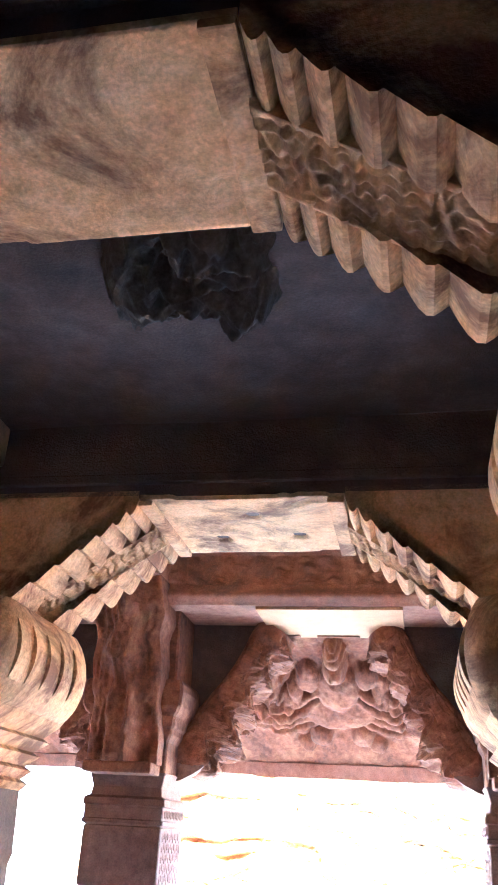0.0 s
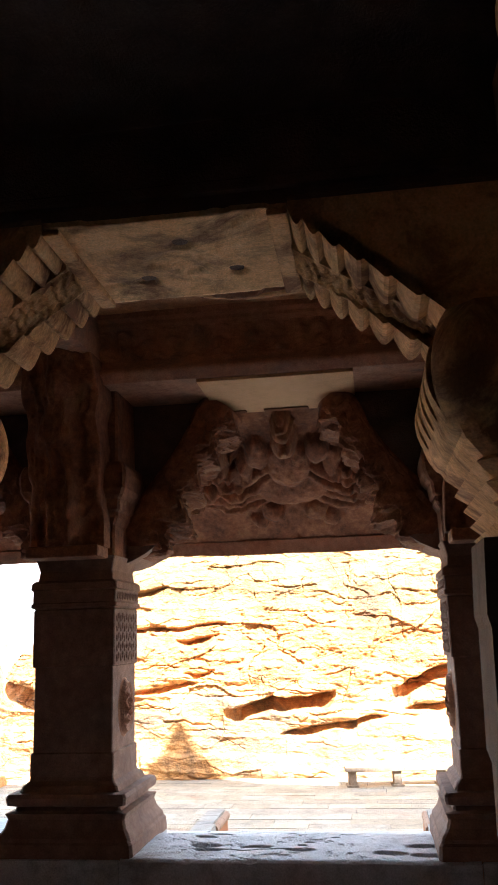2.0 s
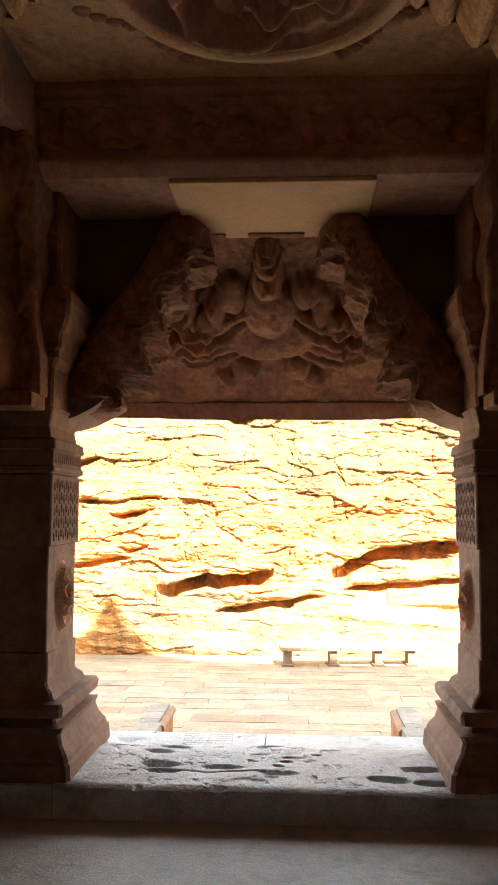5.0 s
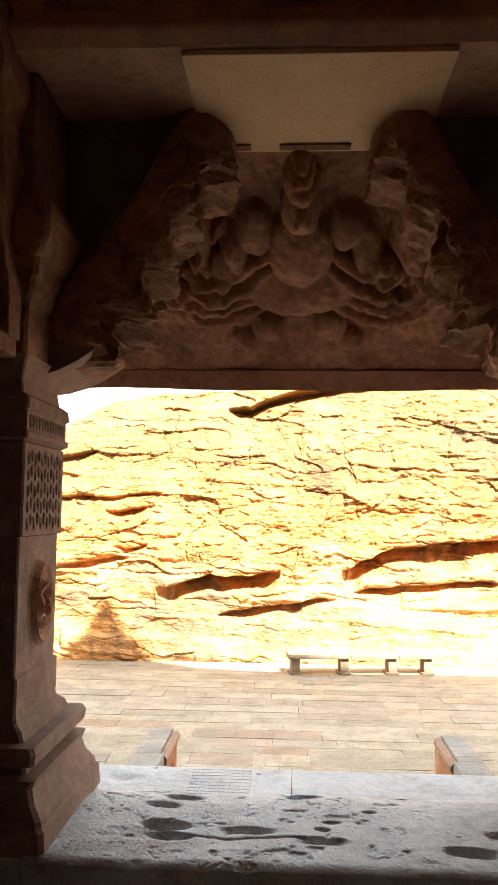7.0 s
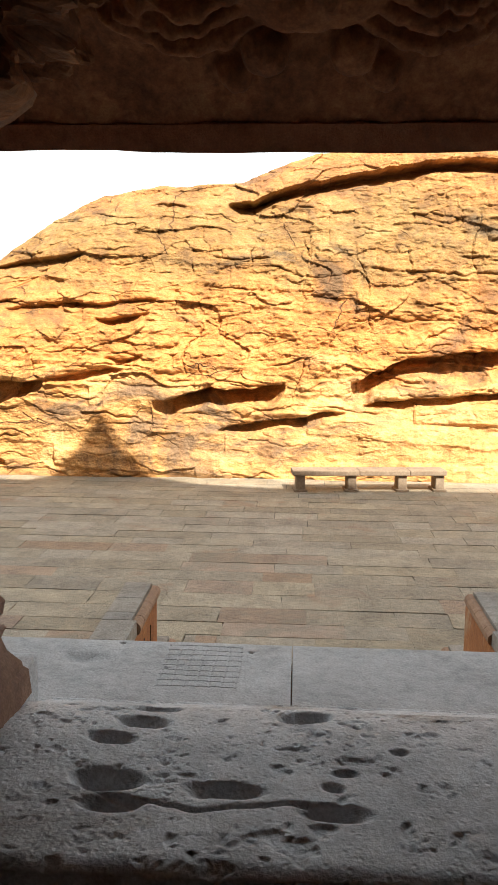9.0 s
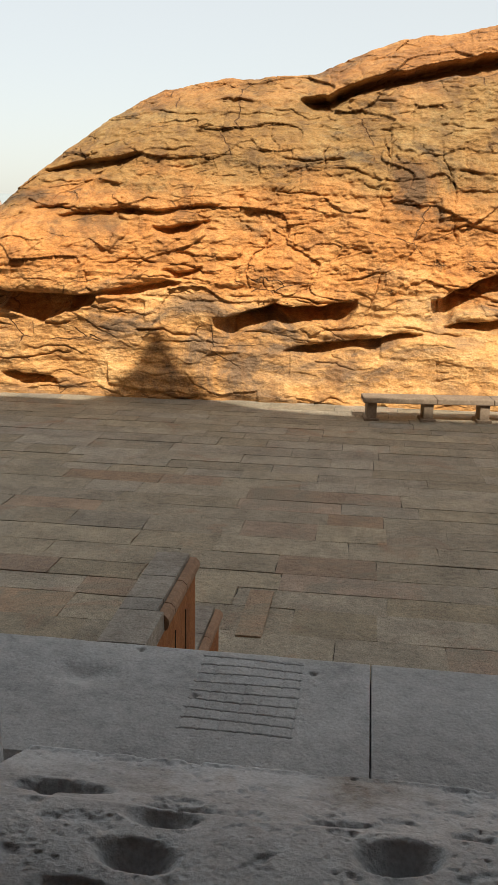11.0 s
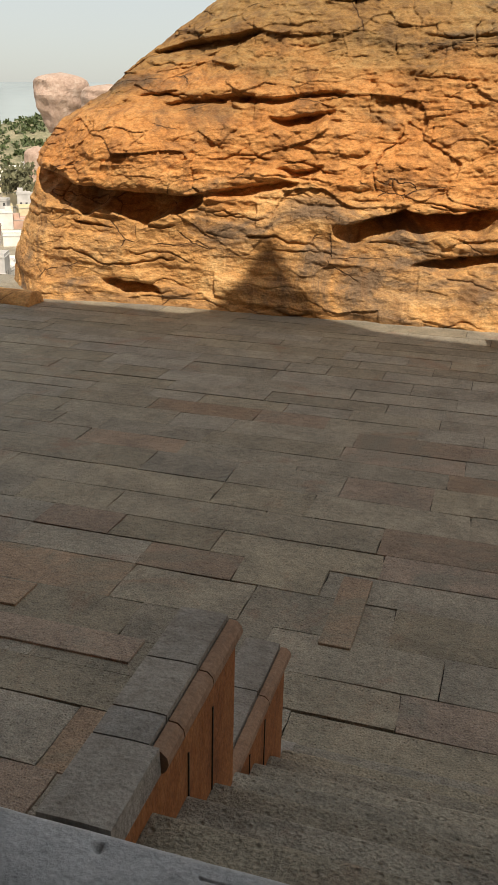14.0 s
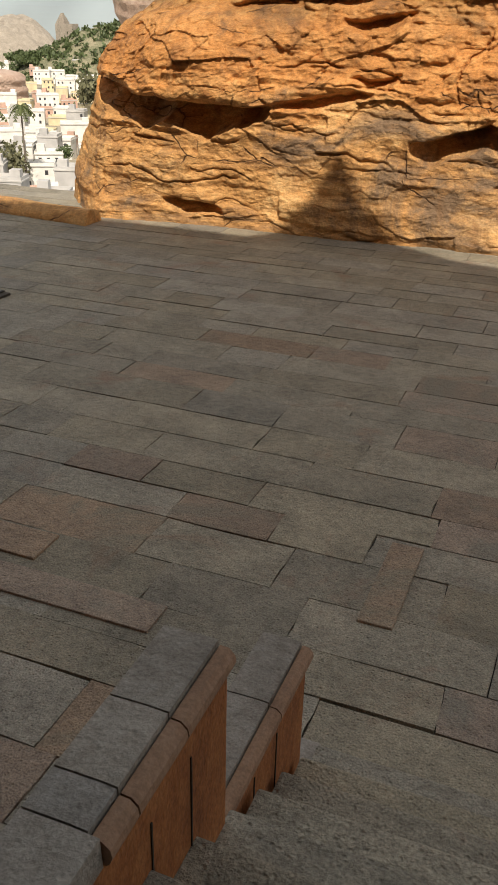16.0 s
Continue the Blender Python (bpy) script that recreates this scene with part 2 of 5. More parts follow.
PAVE_RED = stone("reddish_paving_stone", (0.20, 0.15, 0.115), (0.30, 0.225, 0.165), (0.39, 0.29, 0.21), rough=0.75, bump=0.9, scale=1.9, pits=0.35, vary=0.14, speck=0.9, relief=2.0, stain=(0.24, 0.21, 0.16), stain_at=0.56)
JOINT = stone("dark_paving_bed", (0.03, 0.025, 0.02), (0.055, 0.045, 0.035), (0.09, 0.075, 0.06), bump=0.3)
OCHRE = stone("ochre_limewashed_sandstone", (0.19, 0.065, 0.022), (0.335, 0.12, 0.036), (0.44, 0.18, 0.058), bump=0.35, scale=2.4, stain=(0.44, 0.31, 0.2), stain_at=0.655, stretch=(1, 1, 0.6), speck=0.7, relief=1.5)
COPING = stone("coping_stone", (0.18, 0.155, 0.13), (0.28, 0.25, 0.215), (0.37, 0.335, 0.295), bump=0.6, scale=2.4, vary=0.1, pits=0.3, speck=0.5, relief=1.5)
ROCK = stone("sunlit_orange_sandstone", (0.27, 0.13, 0.047), (0.57, 0.295, 0.10), (0.70, 0.43, 0.185), bump=1.0, scale=0.75, stretch=(1, 1, 1.7), streaks=(0.25, 0.125, 0.05), cracks=True, fine=0.3, speck=0.6, stain=(0.20, 0.125, 0.07), stain_at=0.565, zones=((0.22, (1.0, 1.0, 1.0)), (0.29, (0.97, 0.80, 0.64)), (0.42, (0.80, 0.66, 0.52)), (0.53, (0.53, 0.53, 0.46)), (0.66, (0.47, 0.51, 0.48)), (0.82, (0.66, 0.57, 0.50))))
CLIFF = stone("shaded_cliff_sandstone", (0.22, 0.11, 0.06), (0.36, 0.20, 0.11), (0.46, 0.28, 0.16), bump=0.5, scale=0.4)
BENCH = stone("bench_stone", (0.15, 0.11, 0.075), (0.225, 0.17, 0.12), (0.30, 0.235, 0.17), bump=0.4, scale=2)
FARROCK = stone("far_rock", (0.20, 0.17, 0.135), (0.30, 0.255, 0.205), (0.40, 0.345, 0.28), bump=0.4, scale=0.12)
TORROCK = stone("reddish_tor_rock", (0.30, 0.20, 0.15), (0.43, 0.30, 0.23), (0.52, 0.40, 0.32), bump=0.5, scale=0.15)
# distance haze is put into this pale blue-grey colour; no volume is used
HAZE = plain("haze_painted_far_land", (0.27, 0.31, 0.325), 0.95, sc=0.004)
SCRUB = stone("scrub_hillside", (0.11, 0.115, 0.06), (0.20, 0.19, 0.11), (0.36, 0.30, 0.20), bump=0.5, scale=0.06, fine=0.02)
TOWN_GROUND = stone("dusty_town_ground", (0.20, 0.17, 0.12), (0.32, 0.28, 0.21), (0.42, 0.37, 0.29), bump=0.1, scale=0.05, fine=0.02)
WHITEWASH = plain("whitewashed_wall", (0.74, 0.71, 0.66), 0.8, sc=0.3)
CREAM = plain("cream_wall", (0.66, 0.56, 0.36), 0.8, sc=0.3)
GREYWALL = plain("weathered_grey_wall", (0.48, 0.46, 0.44), 0.8, sc=0.3)
PINKWALL = plain("faded_pink_wall", (0.55, 0.36, 0.28), 0.8, sc=0.3)
ROOFGREY = plain("flat_concrete_roof", (0.50, 0.48, 0.45), 0.9, sc=0.4)
WINDOW = plain("dark_window_opening", (0.05, 0.05, 0.055), 0.3)
LEAF = plain("green_foliage", (0.075, 0.10, 0.035), 0.6, var=0.5, sc=0.8)
DRYLEAF = plain("dusty_foliage", (0.15, 0.145, 0.075), 0.7, var=0.4, sc=0.8)
PALM = plain("palm_frond", (0.085, 0.10, 0.03), 0.5, var=0.4, sc=0.7)
BARK = plain("bark", (0.16, 0.13, 0.10), 0.9, sc=3)
IRON = plain("rusted_iron", (0.04, 0.032, 0.028), 0.7, 0.3)


# ---- builders ----
def mesh_of(name, verts, faces, mat, parent=None, smooth=False):
    me = bpy.data.meshes.new(name)
    me.from_pydata([tuple(map(float, v)) for v in verts], [], faces)
    me.materials.append(mat)
    if smooth:
        me.polygons.foreach_set("use_smooth", [True] * len(me.polygons))
    me.update()
    ob = new(name, me)
    ob.parent = parent
    return ob


def finish(name, bm, mat, parent=None, label="", smooth=False):
    bmesh.ops.recalc_face_normals(bm, faces=bm.faces)
    me = bpy.data.meshes.new(name)
    bm.to_mesh(me)
    bm.free()
    me.materials.append(mat)
    if smooth:
        me.polygons.foreach_set("use_smooth", [True] * len(me.polygons))
    ob = new(name, me)
    ob.parent = parent
    if label:
        ob["label"] = label
    return ob


def part(name, bm, mat, parent, label="", smooth=False):
    return finish(name, bm, mat, parent, label, smooth)


def box(bm, x0, x1, y0, y1, z0, z1, bevel=0.0):
    v = bmesh.ops.create_cube(bm, size=1.0)["verts"]
    for p in v:
        p.co = ((x0 + x1) / 2 + p.co.x * (x1 - x0), (y0 + y1) / 2 + p.co.y * (y1 - y0), (z0 + z1) / 2 + p.co.z * (z1 - z0))
    if bevel:
        es = list({e for p in v for e in p.link_edges})
        bmesh.ops.bevel(bm, geom=es, offset=bevel, segments=2, affect="EDGES", profile=0.6)
    return bm


def boxed(x0, x1, y0, y1, z0, z1, bevel=0.0):
    return box(bmesh.new(), x0, x1, y0, y1, z0, z1, bevel)


def structure(ob, label, category):
    return tagged(ob, label, category, kind="structure")


def empty(name, place, label, category, group=""):
    ob = new(name)
    ob.empty_display_size = 0.1
    ob.location = place
    return tagged(ob, label, category, group)


def square_loft(bm, profile, cut=0.06):
    """A square shaft with slightly cut corners through (height, half width) stations."""
    rings = []
    for z, h in profile:
        c = cut * h
        ring = [(h, -h + c), (h, h - c), (h - c, h), (-h + c, h), (-h, h - c), (-h, -h + c), (-h + c, -h), (h - c, -h)]
        rings.append([bm.verts.new((x, y, z)) for x, y in ring])
    for a, b in zip(rings, rings[1:]):
        for i in range(8):
            bm.faces.new((a[i], a[(i + 1) % 8], b[(i + 1) % 8], b[i]))
    bm.faces.new(rings[0][::-1])
    bm.faces.new(rings[-1])
    return bm


def extrude_profile(bm, pts, y0, y1):
    """A solid from an outline in x and z, between two depths."""
    a = [bm.verts.new((x, y0, z)) for x, z in pts]
    b = [bm.verts.new((x, y1, z)) for x, z in pts]
    n = len(pts)
    for i in range(n):
        bm.faces.new((a[i], a[(i + 1) % n], b[(i + 1) % n], b[i]))
    for ring in (a, b[::-1]):
        bmesh.ops.triangulate(bm, faces=[bm.faces.new(ring)])
    return bm


def hash2(ix, iy, seed):
    h = np.sin(ix * 127.1 + iy * 311.7 + seed * 74.7) * 43758.5453
    return h - np.floor(h)


def vnoise(x, y, seed=0):
    ix, iy = np.floor(x), np.floor(y)
    fx, fy = x - ix, y - iy
    fx, fy = fx * fx * (3 - 2 * fx), fy * fy * (3 - 2 * fy)
    a, b = hash2(ix, iy, seed), hash2(ix + 1, iy, seed)
    c, d = hash2(ix, iy + 1, seed), hash2(ix + 1, iy + 1, seed)
    return a + (b - a) * fx + (c - a) * fy + (a - b - c + d) * fx * fy


def fbm(x, y, octaves=4, seed=0):
    total, amp, norm = 0, 1.0, 0
    for k in range(octaves):
        total = total + amp * vnoise(x * 2 ** k, y * 2 ** k, seed + k)
        norm += amp
        amp *= 0.5
    return total / norm


def grid_solid(name, P, back, mat, parent=None, smooth=True, label=""):
    """A closed mesh: P is an (n, m, 3) front surface; back moves its rim to the flat rear."""
    n, m, _ = P.shape
    verts = P.reshape(-1, 3).tolist()
    idx = np.arange(n * m).reshape(n, m)
    faces = np.stack([idx[:-1, :-1], idx[1:, :-1], idx[1:, 1:], idx[:-1, 1:]], -1).reshape(-1, 4).tolist()
    rim = list(idx[:, 0]) + list(idx[-1, 1:]) + list(idx[-2::-1, -1]) + list(idx[0, -2:0:-1])
    base = len(verts)
    verts += [(np.array(verts[i]) + back).tolist() for i in rim]
    k = len(rim)
    for i in range(k):
        j = (i + 1) % k
        faces.append([int(rim[i]), base + i, base + j, int(rim[j])])
    faces.append([base + i for i in range(k)][::-1])
    me = bpy.data.meshes.new(name)
    me.from_pydata(verts, [], faces)
    me.materials.append(mat)
    me.polygons.foreach_set("use_smooth", [smooth] * (len(faces) - k - 1) + [False] * (k + 1))
    me.update()
    ob = new(name, me)
    ob.parent = parent
    if label:
        ob["label"] = label
    return ob


# ---- measures of the place: x to the right, y out of the cave, court at z = 0 ----
FLOOR_Z, SILL_Z, PLAT_Z, SOFFIT, CEIL, HALL_CEIL = 1.72, 1.90, 1.60, 4.92, 5.72, 5.32
BAY_X = -0.08   # the middle of the bay that the walk passes through
PILLAR_X = (BAY_X - 4.50, BAY_X - 1.50, BAY_X + 1.50, BAY_X + 4.50)
INNER_X = (BAY_X - 4.72, BAY_X - 1.595, BAY_X + 1.505, BAY_X + 4.63)
ROW_Y = (0.47, -2.61, -5.17)

# ---- cave: floor, walls, ceiling ----
structure(finish("floor", boxed(-7.0, 7.0, -10.0, -0.03, 0.9, FLOOR_Z), FLOOR), "worn grey stone floor of the cave hall", "floor")
structure(finish("wall_back", boxed(-7.4, 7.4, -10.4, -10.0, 0.9, 6.6), SHADE_ROCK), "dark rock-cut back wall of the hall", "wall")
structure(finish("wall_left", boxed(-7.4, -7.0, -10.0, 1.0, 0.9, 6.6), SHADE_ROCK), "dark rock-cut side wall of the hall", "wall")
structure(finish("wall_right", boxed(7.0, 7.4, -10.0, 1.0, 0.9, 6.6), SHADE_ROCK), "dark rock-cut side wall of the hall", "wall")


def ceiling_surface(y0, y1, mat, height):
    xs, ys = np.meshgrid(np.linspace(-7.0, 7.0, 180), np.linspace(y0, y1, 80), indexing="ij")
    z = height + 0.05 * (fbm(xs * 1.3, ys * 1.3, 5, 4) - 0.5)
    P = np.stack([xs, ys, z], -1)[:, ::-1]
    return grid_solid("ceiling", P, np.array((0, 0, 0.8)), mat)


# inner part takes the shade-darkened colour, front aisle the lighter one
structure(ceiling_surface(-10.0, ROW_Y[1], SHADE_ROCK, HALL_CEIL), "rough rock ceiling of the inner hall, darkened for shade", "ceiling")
structure(ceiling_surface(ROW_Y[1], 1.0, AISLE, CEIL), "reddish rock ceiling of the front aisle", "ceiling")

# ---- cross beams over the inner pillar rows ----
HALVES = {ROW_Y[1]: 0.38, ROW_Y[2]: 0.30}
for cy in ROW_Y[1:]:
    HALF = HALVES[cy]
    bm = bmesh.new()
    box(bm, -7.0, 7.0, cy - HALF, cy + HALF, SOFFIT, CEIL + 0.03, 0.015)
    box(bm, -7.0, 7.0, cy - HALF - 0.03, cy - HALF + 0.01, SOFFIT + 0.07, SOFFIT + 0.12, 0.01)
    structure(finish("beam", bm, SHADE_ROCK), "dark carved sandstone beam across the hall", "beam")

    def plaster_strip(name, x0, x1, seed):
        u, v = np.meshgrid(np.linspace(0, 1, 60), np.linspace(0, 1, 44), indexing="ij")
        x, y = x0 + (x1 - x0) * u, cy - HALF - 0.005 + (2 * HALF + 0.01) * v
        loss = np.clip((fbm(u * 4 + seed, v * 4, 4, seed) - 0.56) * 14, 0, 1)
        for sx, sy in ((0.72, 0.68), (0.30, 0.72), (0.52, 0.30)) if cy > -4 else ():
            loss = np.maximum(loss, 2.2 * np.exp(-(((u - sx) / 0.045) ** 2 + ((v - sy) / 0.05) ** 2) ** 2))
        z = SOFFIT - 0.014 + 0.010 * loss - 0.006 * (fbm(u * 9, v * 9, 3, seed + 5) - 0.5)
        return grid_solid(name, np.stack([x, y, z], -1)[:, ::-1], np.array((0, 0, 0.02)), PAINTED)

    pw, px = 0.487, BAY_X - 0.045
    structure(plaster_strip("soffit_plaster", px - pw, px + pw, int(cy * -10)), "patchy old plaster on the beam's underside", "plaster")
    bm = bmesh.new()
    for x0, x1 in ((px - pw, px - pw + 0.07), (px + pw - 0.08, px + pw)):
        box(bm, x0, x1, cy - HALF - 0.007, cy + HALF + 0.007, SOFFIT - 0.04, SOFFIT - 0.012, 0.008)
    structure(finish("soffit_fillet", bm, PLASTER), "plastered fillets closing the beam's soffit", "trim")

for cx in PILLAR_X:
    structure(finish("beam_long", boxed(cx - 0.26, cx + 0.24, ROW_Y[1] + HALVES[ROW_Y[1]], 0.06, 5.37, CEIL + 0.03, 0.02), CAVE), "plain rock-cut beam running out to the front pillar", "beam")
    structure(finish("beam_long", boxed(cx - 0.26, cx + 0.24, ROW_Y[2] + HALVES[ROW_Y[2]], ROW_Y[1] - HALVES[ROW_Y[1]], 5.10, HALL_CEIL + 0.03, 0.02), CAVE), "plain rock-cut beam between inner pillars", "beam")


# ---- lotus roundel carved in the floor ----
def floor_roundel(cx, cy, r0):
    n, k = 120, 46
    a, r = np.meshgrid(np.linspace(0, 2 * math.pi, n), np.linspace(0, 1, k), indexing="ij")
    z = 0.016 * (1 - np.clip((r - 0.96) * 25, 0, 1))
    petal = np.abs(np.sin(a * 5)) ** 0.5
    z -= 0.012 * ((r > 0.48) & (r < 0.82) & (petal > 0.45)) + 0.010 * (np.abs(r - 0.40) < 0.03) + 0.006 * (r < 0.2)
    z += 0.006 * (fbm(np.cos(a) * r * 8, np.sin(a) * r * 8, 3, 3) - 0.5) * (r < 0.97)
    P = np.stack([cx + r0 * r * np.cos(a), cy + r0 * r * np.sin(a), FLOOR_Z + np.maximum(z, 0.002)], -1)
    idx = np.arange(n * k).reshape(n, k)
    faces = [(int(idx[i, j]), int(idx[i, j + 1]), int(idx[i + 1, j + 1]), int(idx[i + 1, j])) for i in range(n - 1) for j in range(k - 1)]
    return tagged(mesh_of("floor_roundel", P.reshape(-1, 3), faces, SILL), "pale worn lotus roundel carved in the stone floor", "floor roundel")


floor_roundel(-0.19, -1.43, 0.62)

# ---- front beam with its frieze ----
def front_beam():
    nx, nz = 420, 60
    u, v = np.meshgrid(np.linspace(-7.0, 7.0, nx), np.linspace(5.192, 5.76, nz), indexing="ij")
    out = np.zeros_like(u)
    out += 0.07 * np.exp(-((v - 5.265) / 0.055) ** 2)                    # torus
    out += 0.05 * (v > 5.62) + 0.04 * (v > 5.67)                        # stepped crown
    fr = (v > 5.37) & (v < 5.60)
    lumps = np.abs(fbm(u * 9, v * 9, 4, 3) - 0.5) * 2
    out += np.where(fr, 0.11 * (1 - lumps) ** 2 * (0.55 + 0.45 * np.sin(u * 34 + 5 * fbm(u * 2, v * 3, 2, 7))) + 0.06 * (fbm(u * 16, v * 14, 3, 2) - 0.5) - 0.05, 0)
    P = np.stack([u, -0.02 - out, v], -1)
    return grid_solid("front_beam", P, np.array((0, 0.97, 0)), CAVE)


fb = structure(front_beam(), "front beam with a carved figure frieze and round mouldings", "beam")
structure(finish("soffit_lime", boxed(-0.60, 0.56, -0.015, 0.95, 5.164, 5.189, 0.004), LIME), "smooth pale plastered underside of the front beam", "plaster")
for x0, x1 in ((-0.50, -0.35), (-0.20, 0.17), (0.33, 0.50)):
    structure(finish("soffit_slot", boxed(x0, x1, 0.84, 0.90, 5.150, 5.160, 0.002), RELIEF), "dark narrow slot in the pale soffit", "slot")


# ---- pillars ----
def front_pillar(cx):
    e = empty("pillar", (cx, ROW_Y[0], SILL_Z - 0.02), "carved square sandstone pillar on a moulded pedestal", "pillar", "front pillars")
    base = [(0.0, .48), (0.10, .475), (0.115, .465), (0.14, .462), (0.20, .435), (0.255, .425), (0.295, .435), (0.305, .40), (0.335, .395), (0.35, .43),
            (0.40, .435), (0.425, .425), (0.43, .385), (0.47, .375), (0.50, .352), (0.53, .348)]
    base = [(z, 0.35 + (h - 0.35) * 1.68) for z, h in base]
    ped = part("pedestal", square_loft(bmesh.new(), base, 0.04), PILLAR, e)
    bm = bmesh.new()                                                    # lotus petals round the pedestal
    for side in range(4):
        m = Matrix.Rotation(side * math.pi / 2, 4, "Z")
        for k in range(9):
            s = -0.38 + 0.095 * k
            vs = bmesh.ops.create_uvsphere(bm, u_segments=8, v_segments=6, radius=1.0)["verts"]
            for p in vs:
                p.co = m @ Vector((0.455 + p.co.x * 0.028, s + p.co.y * 0.04, 0.215 + p.co.z * 0.075))
    part("petal_course", bm, PILLAR, ped, smooth=True)
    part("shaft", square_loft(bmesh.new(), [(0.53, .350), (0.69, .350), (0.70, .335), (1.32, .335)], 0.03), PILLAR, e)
    for side in (0, 2):
        bm = bmesh.new()                                                # roundel with carved rings and a figure inside
        m = Matrix.Rotation(side * math.pi / 2, 4, "Z")
        n, k = 28, 9
        rings = []
        for j in range(k + 1):
            r = j / k
            h = 0.045 * (1 - r ** 4) + 0.018 * math.cos(r * 16)
            rings.append([bm.verts.new(m @ Vector((0.330 + max(0.0, h) + 0.012 * math.sin(5 * a + 9 * r) * (r < 0.6), math.sin(a) * r * 0.185, 1.0 + math.cos(a) * r * 0.235)))
                          for a in [2 * math.pi * i / n for i in range(n)]])
        for a, b in zip(rings, rings[1:]):
            for i in range(n):
                bm.faces.new((a[i], a[(i + 1) % n], b[(i + 1) % n], b[i]))
        part("roundel", bm, CAVE, e, "round carved medallion on the pillar's face")
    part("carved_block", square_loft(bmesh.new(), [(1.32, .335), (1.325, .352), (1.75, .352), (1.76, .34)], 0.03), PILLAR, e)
    bm = bmesh.new()                                                    # beaded hangings carved on the block
    for side in (0, 2):
        m = Matrix.Rotation(side * math.pi / 2, 4, "Z")
        for i in range(11):
            for j in range(5):
                s, z = -0.28 + 0.056 * i, 1.38 + 0.075 * j + 0.02 * (i % 2)
                vs = bmesh.ops.create_icosphere(bm, subdivisions=1, radius=1.0)["verts"]
                for p in vs:
                    p.co = m @ Vector((0.352 + p.co.x * 0.012, s + p.co.y * 0.02, z + p.co.z * 0.034))
    part("bead_carving", bm, PILLAR, e)
    part("frieze_band", square_loft(bmesh.new(), [(1.76, .345), (1.775, .372), (1.80, .372), (1.81, .36), (1.90, .36), (1.91, .376), (1.96, .37), (1.98, .345)], 0.03), PILLAR, e)
    bm = bmesh.new()
    for side in (0, 2):
        m = Matrix.Rotation(side * math.pi / 2, 4, "Z")
        for i in range(13):
            vs = bmesh.ops.create_icosphere(bm, subdivisions=1, radius=1.0)["verts"]
            for p in vs:
                p.co = m @ Vector((0.36 + p.co.x * 0.012, -0.3 + 0.05 * i + p.co.y * 0.02, 1.855 + p.co.z * 0.036))
    part("scroll_carving", bm, PILLAR, e)
    part("neck", square_loft(bmesh.new(), [(1.98, .33), (2.05, .318), (2.14, .345), (2.16, .36)], 0.03), PILLAR, e)
    part("capital", square_loft(bmesh.new(), [(2.16, .34), (2.40, .345), (2.46, .38), (2.50, .38), (2.52, .40), (2.60, .41), (2.63, .44), (2.68, .465), (2.80, .475), (2.86, .46), (2.89, .44), (2.90, .38),
                                              (3.56, .36)], 0.05), RELIEF, e)
    e.scale = (0.88, 0.88, 0.948)
    return e


for cx in PILLAR_X:
    front_pillar(cx)


def bracket_figure(cx):
    """A weathered standing figure, carved as a bracket on the hall side of a front pillar; kept to plain masses."""
    u, v = np.meshgrid(np.linspace(-1, 1, 56), np.linspace(0, 1, 90), indexing="ij")
    lean = 0.10 + 0.30 * v ** 1.4
    body = 0.13 * np.exp(-(u / 0.42) ** 4) * (0.75 + 0.25 * np.sin(v * 13))
    head = 0.10 * np.exp(-((u - 0.1) / 0.28) ** 2 - ((v - 0.82) / 0.08) ** 2) + 0.07 * np.exp(-((u + 0.5) / 0.2) ** 2 - ((v - 0.55) / 0.12) ** 2)
    legs = 0.07 * np.exp(-((np.abs(u) - 0.32) / 0.14) ** 2) * np.clip((0.45 - v) * 8, 0, 1)
    f = fbm(u * 2.6, v * 6 + cx, 5, int(cx * 10) % 7)
    rough = 0.10 * (0.5 - np.abs(f - 0.5) * 2.6)
    width = 0.275 + 0.012 * np.sin(v * 17) + 0.05 * (fbm(v * 9, u * 0.4, 3, 2) - 0.5)
    P = np.stack([cx - 0.01 + u * width, 0.12 - lean - body - head - legs - rough * (1 - u ** 8), 3.98 + v * 1.39], -1)
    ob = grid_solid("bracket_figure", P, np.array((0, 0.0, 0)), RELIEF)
    for p in ob.data.vertices[56 * 90:]:
        p.co.y = 0.16
    return tagged(ob, "weathered carved figure bracket on the pillar's inner face", "bracket figure", "figure brackets")


for cx in PILLAR_X:
    bracket_figure(cx)
    structure(finish("corbel", boxed(cx - 0.27, cx + 0.27, -0.12, 0.14, 3.90, 3.985, 0.02), RELIEF), "plain stone block under the figure bracket", "corbel")


def corbel_arm(cx, side):
    """Plain shoulder of rock between the pillar's capital and the beam, behind the strut; its dark colour paints in the
    recess's shade.
    """
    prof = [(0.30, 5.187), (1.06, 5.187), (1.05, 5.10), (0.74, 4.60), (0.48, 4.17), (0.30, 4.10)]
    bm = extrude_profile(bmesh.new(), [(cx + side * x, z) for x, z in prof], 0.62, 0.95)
    structure(finish("corbel_arm", bm, SHADE_ROCK), "plain corbel arm under the front beam, painted shade-dark", "corbel")


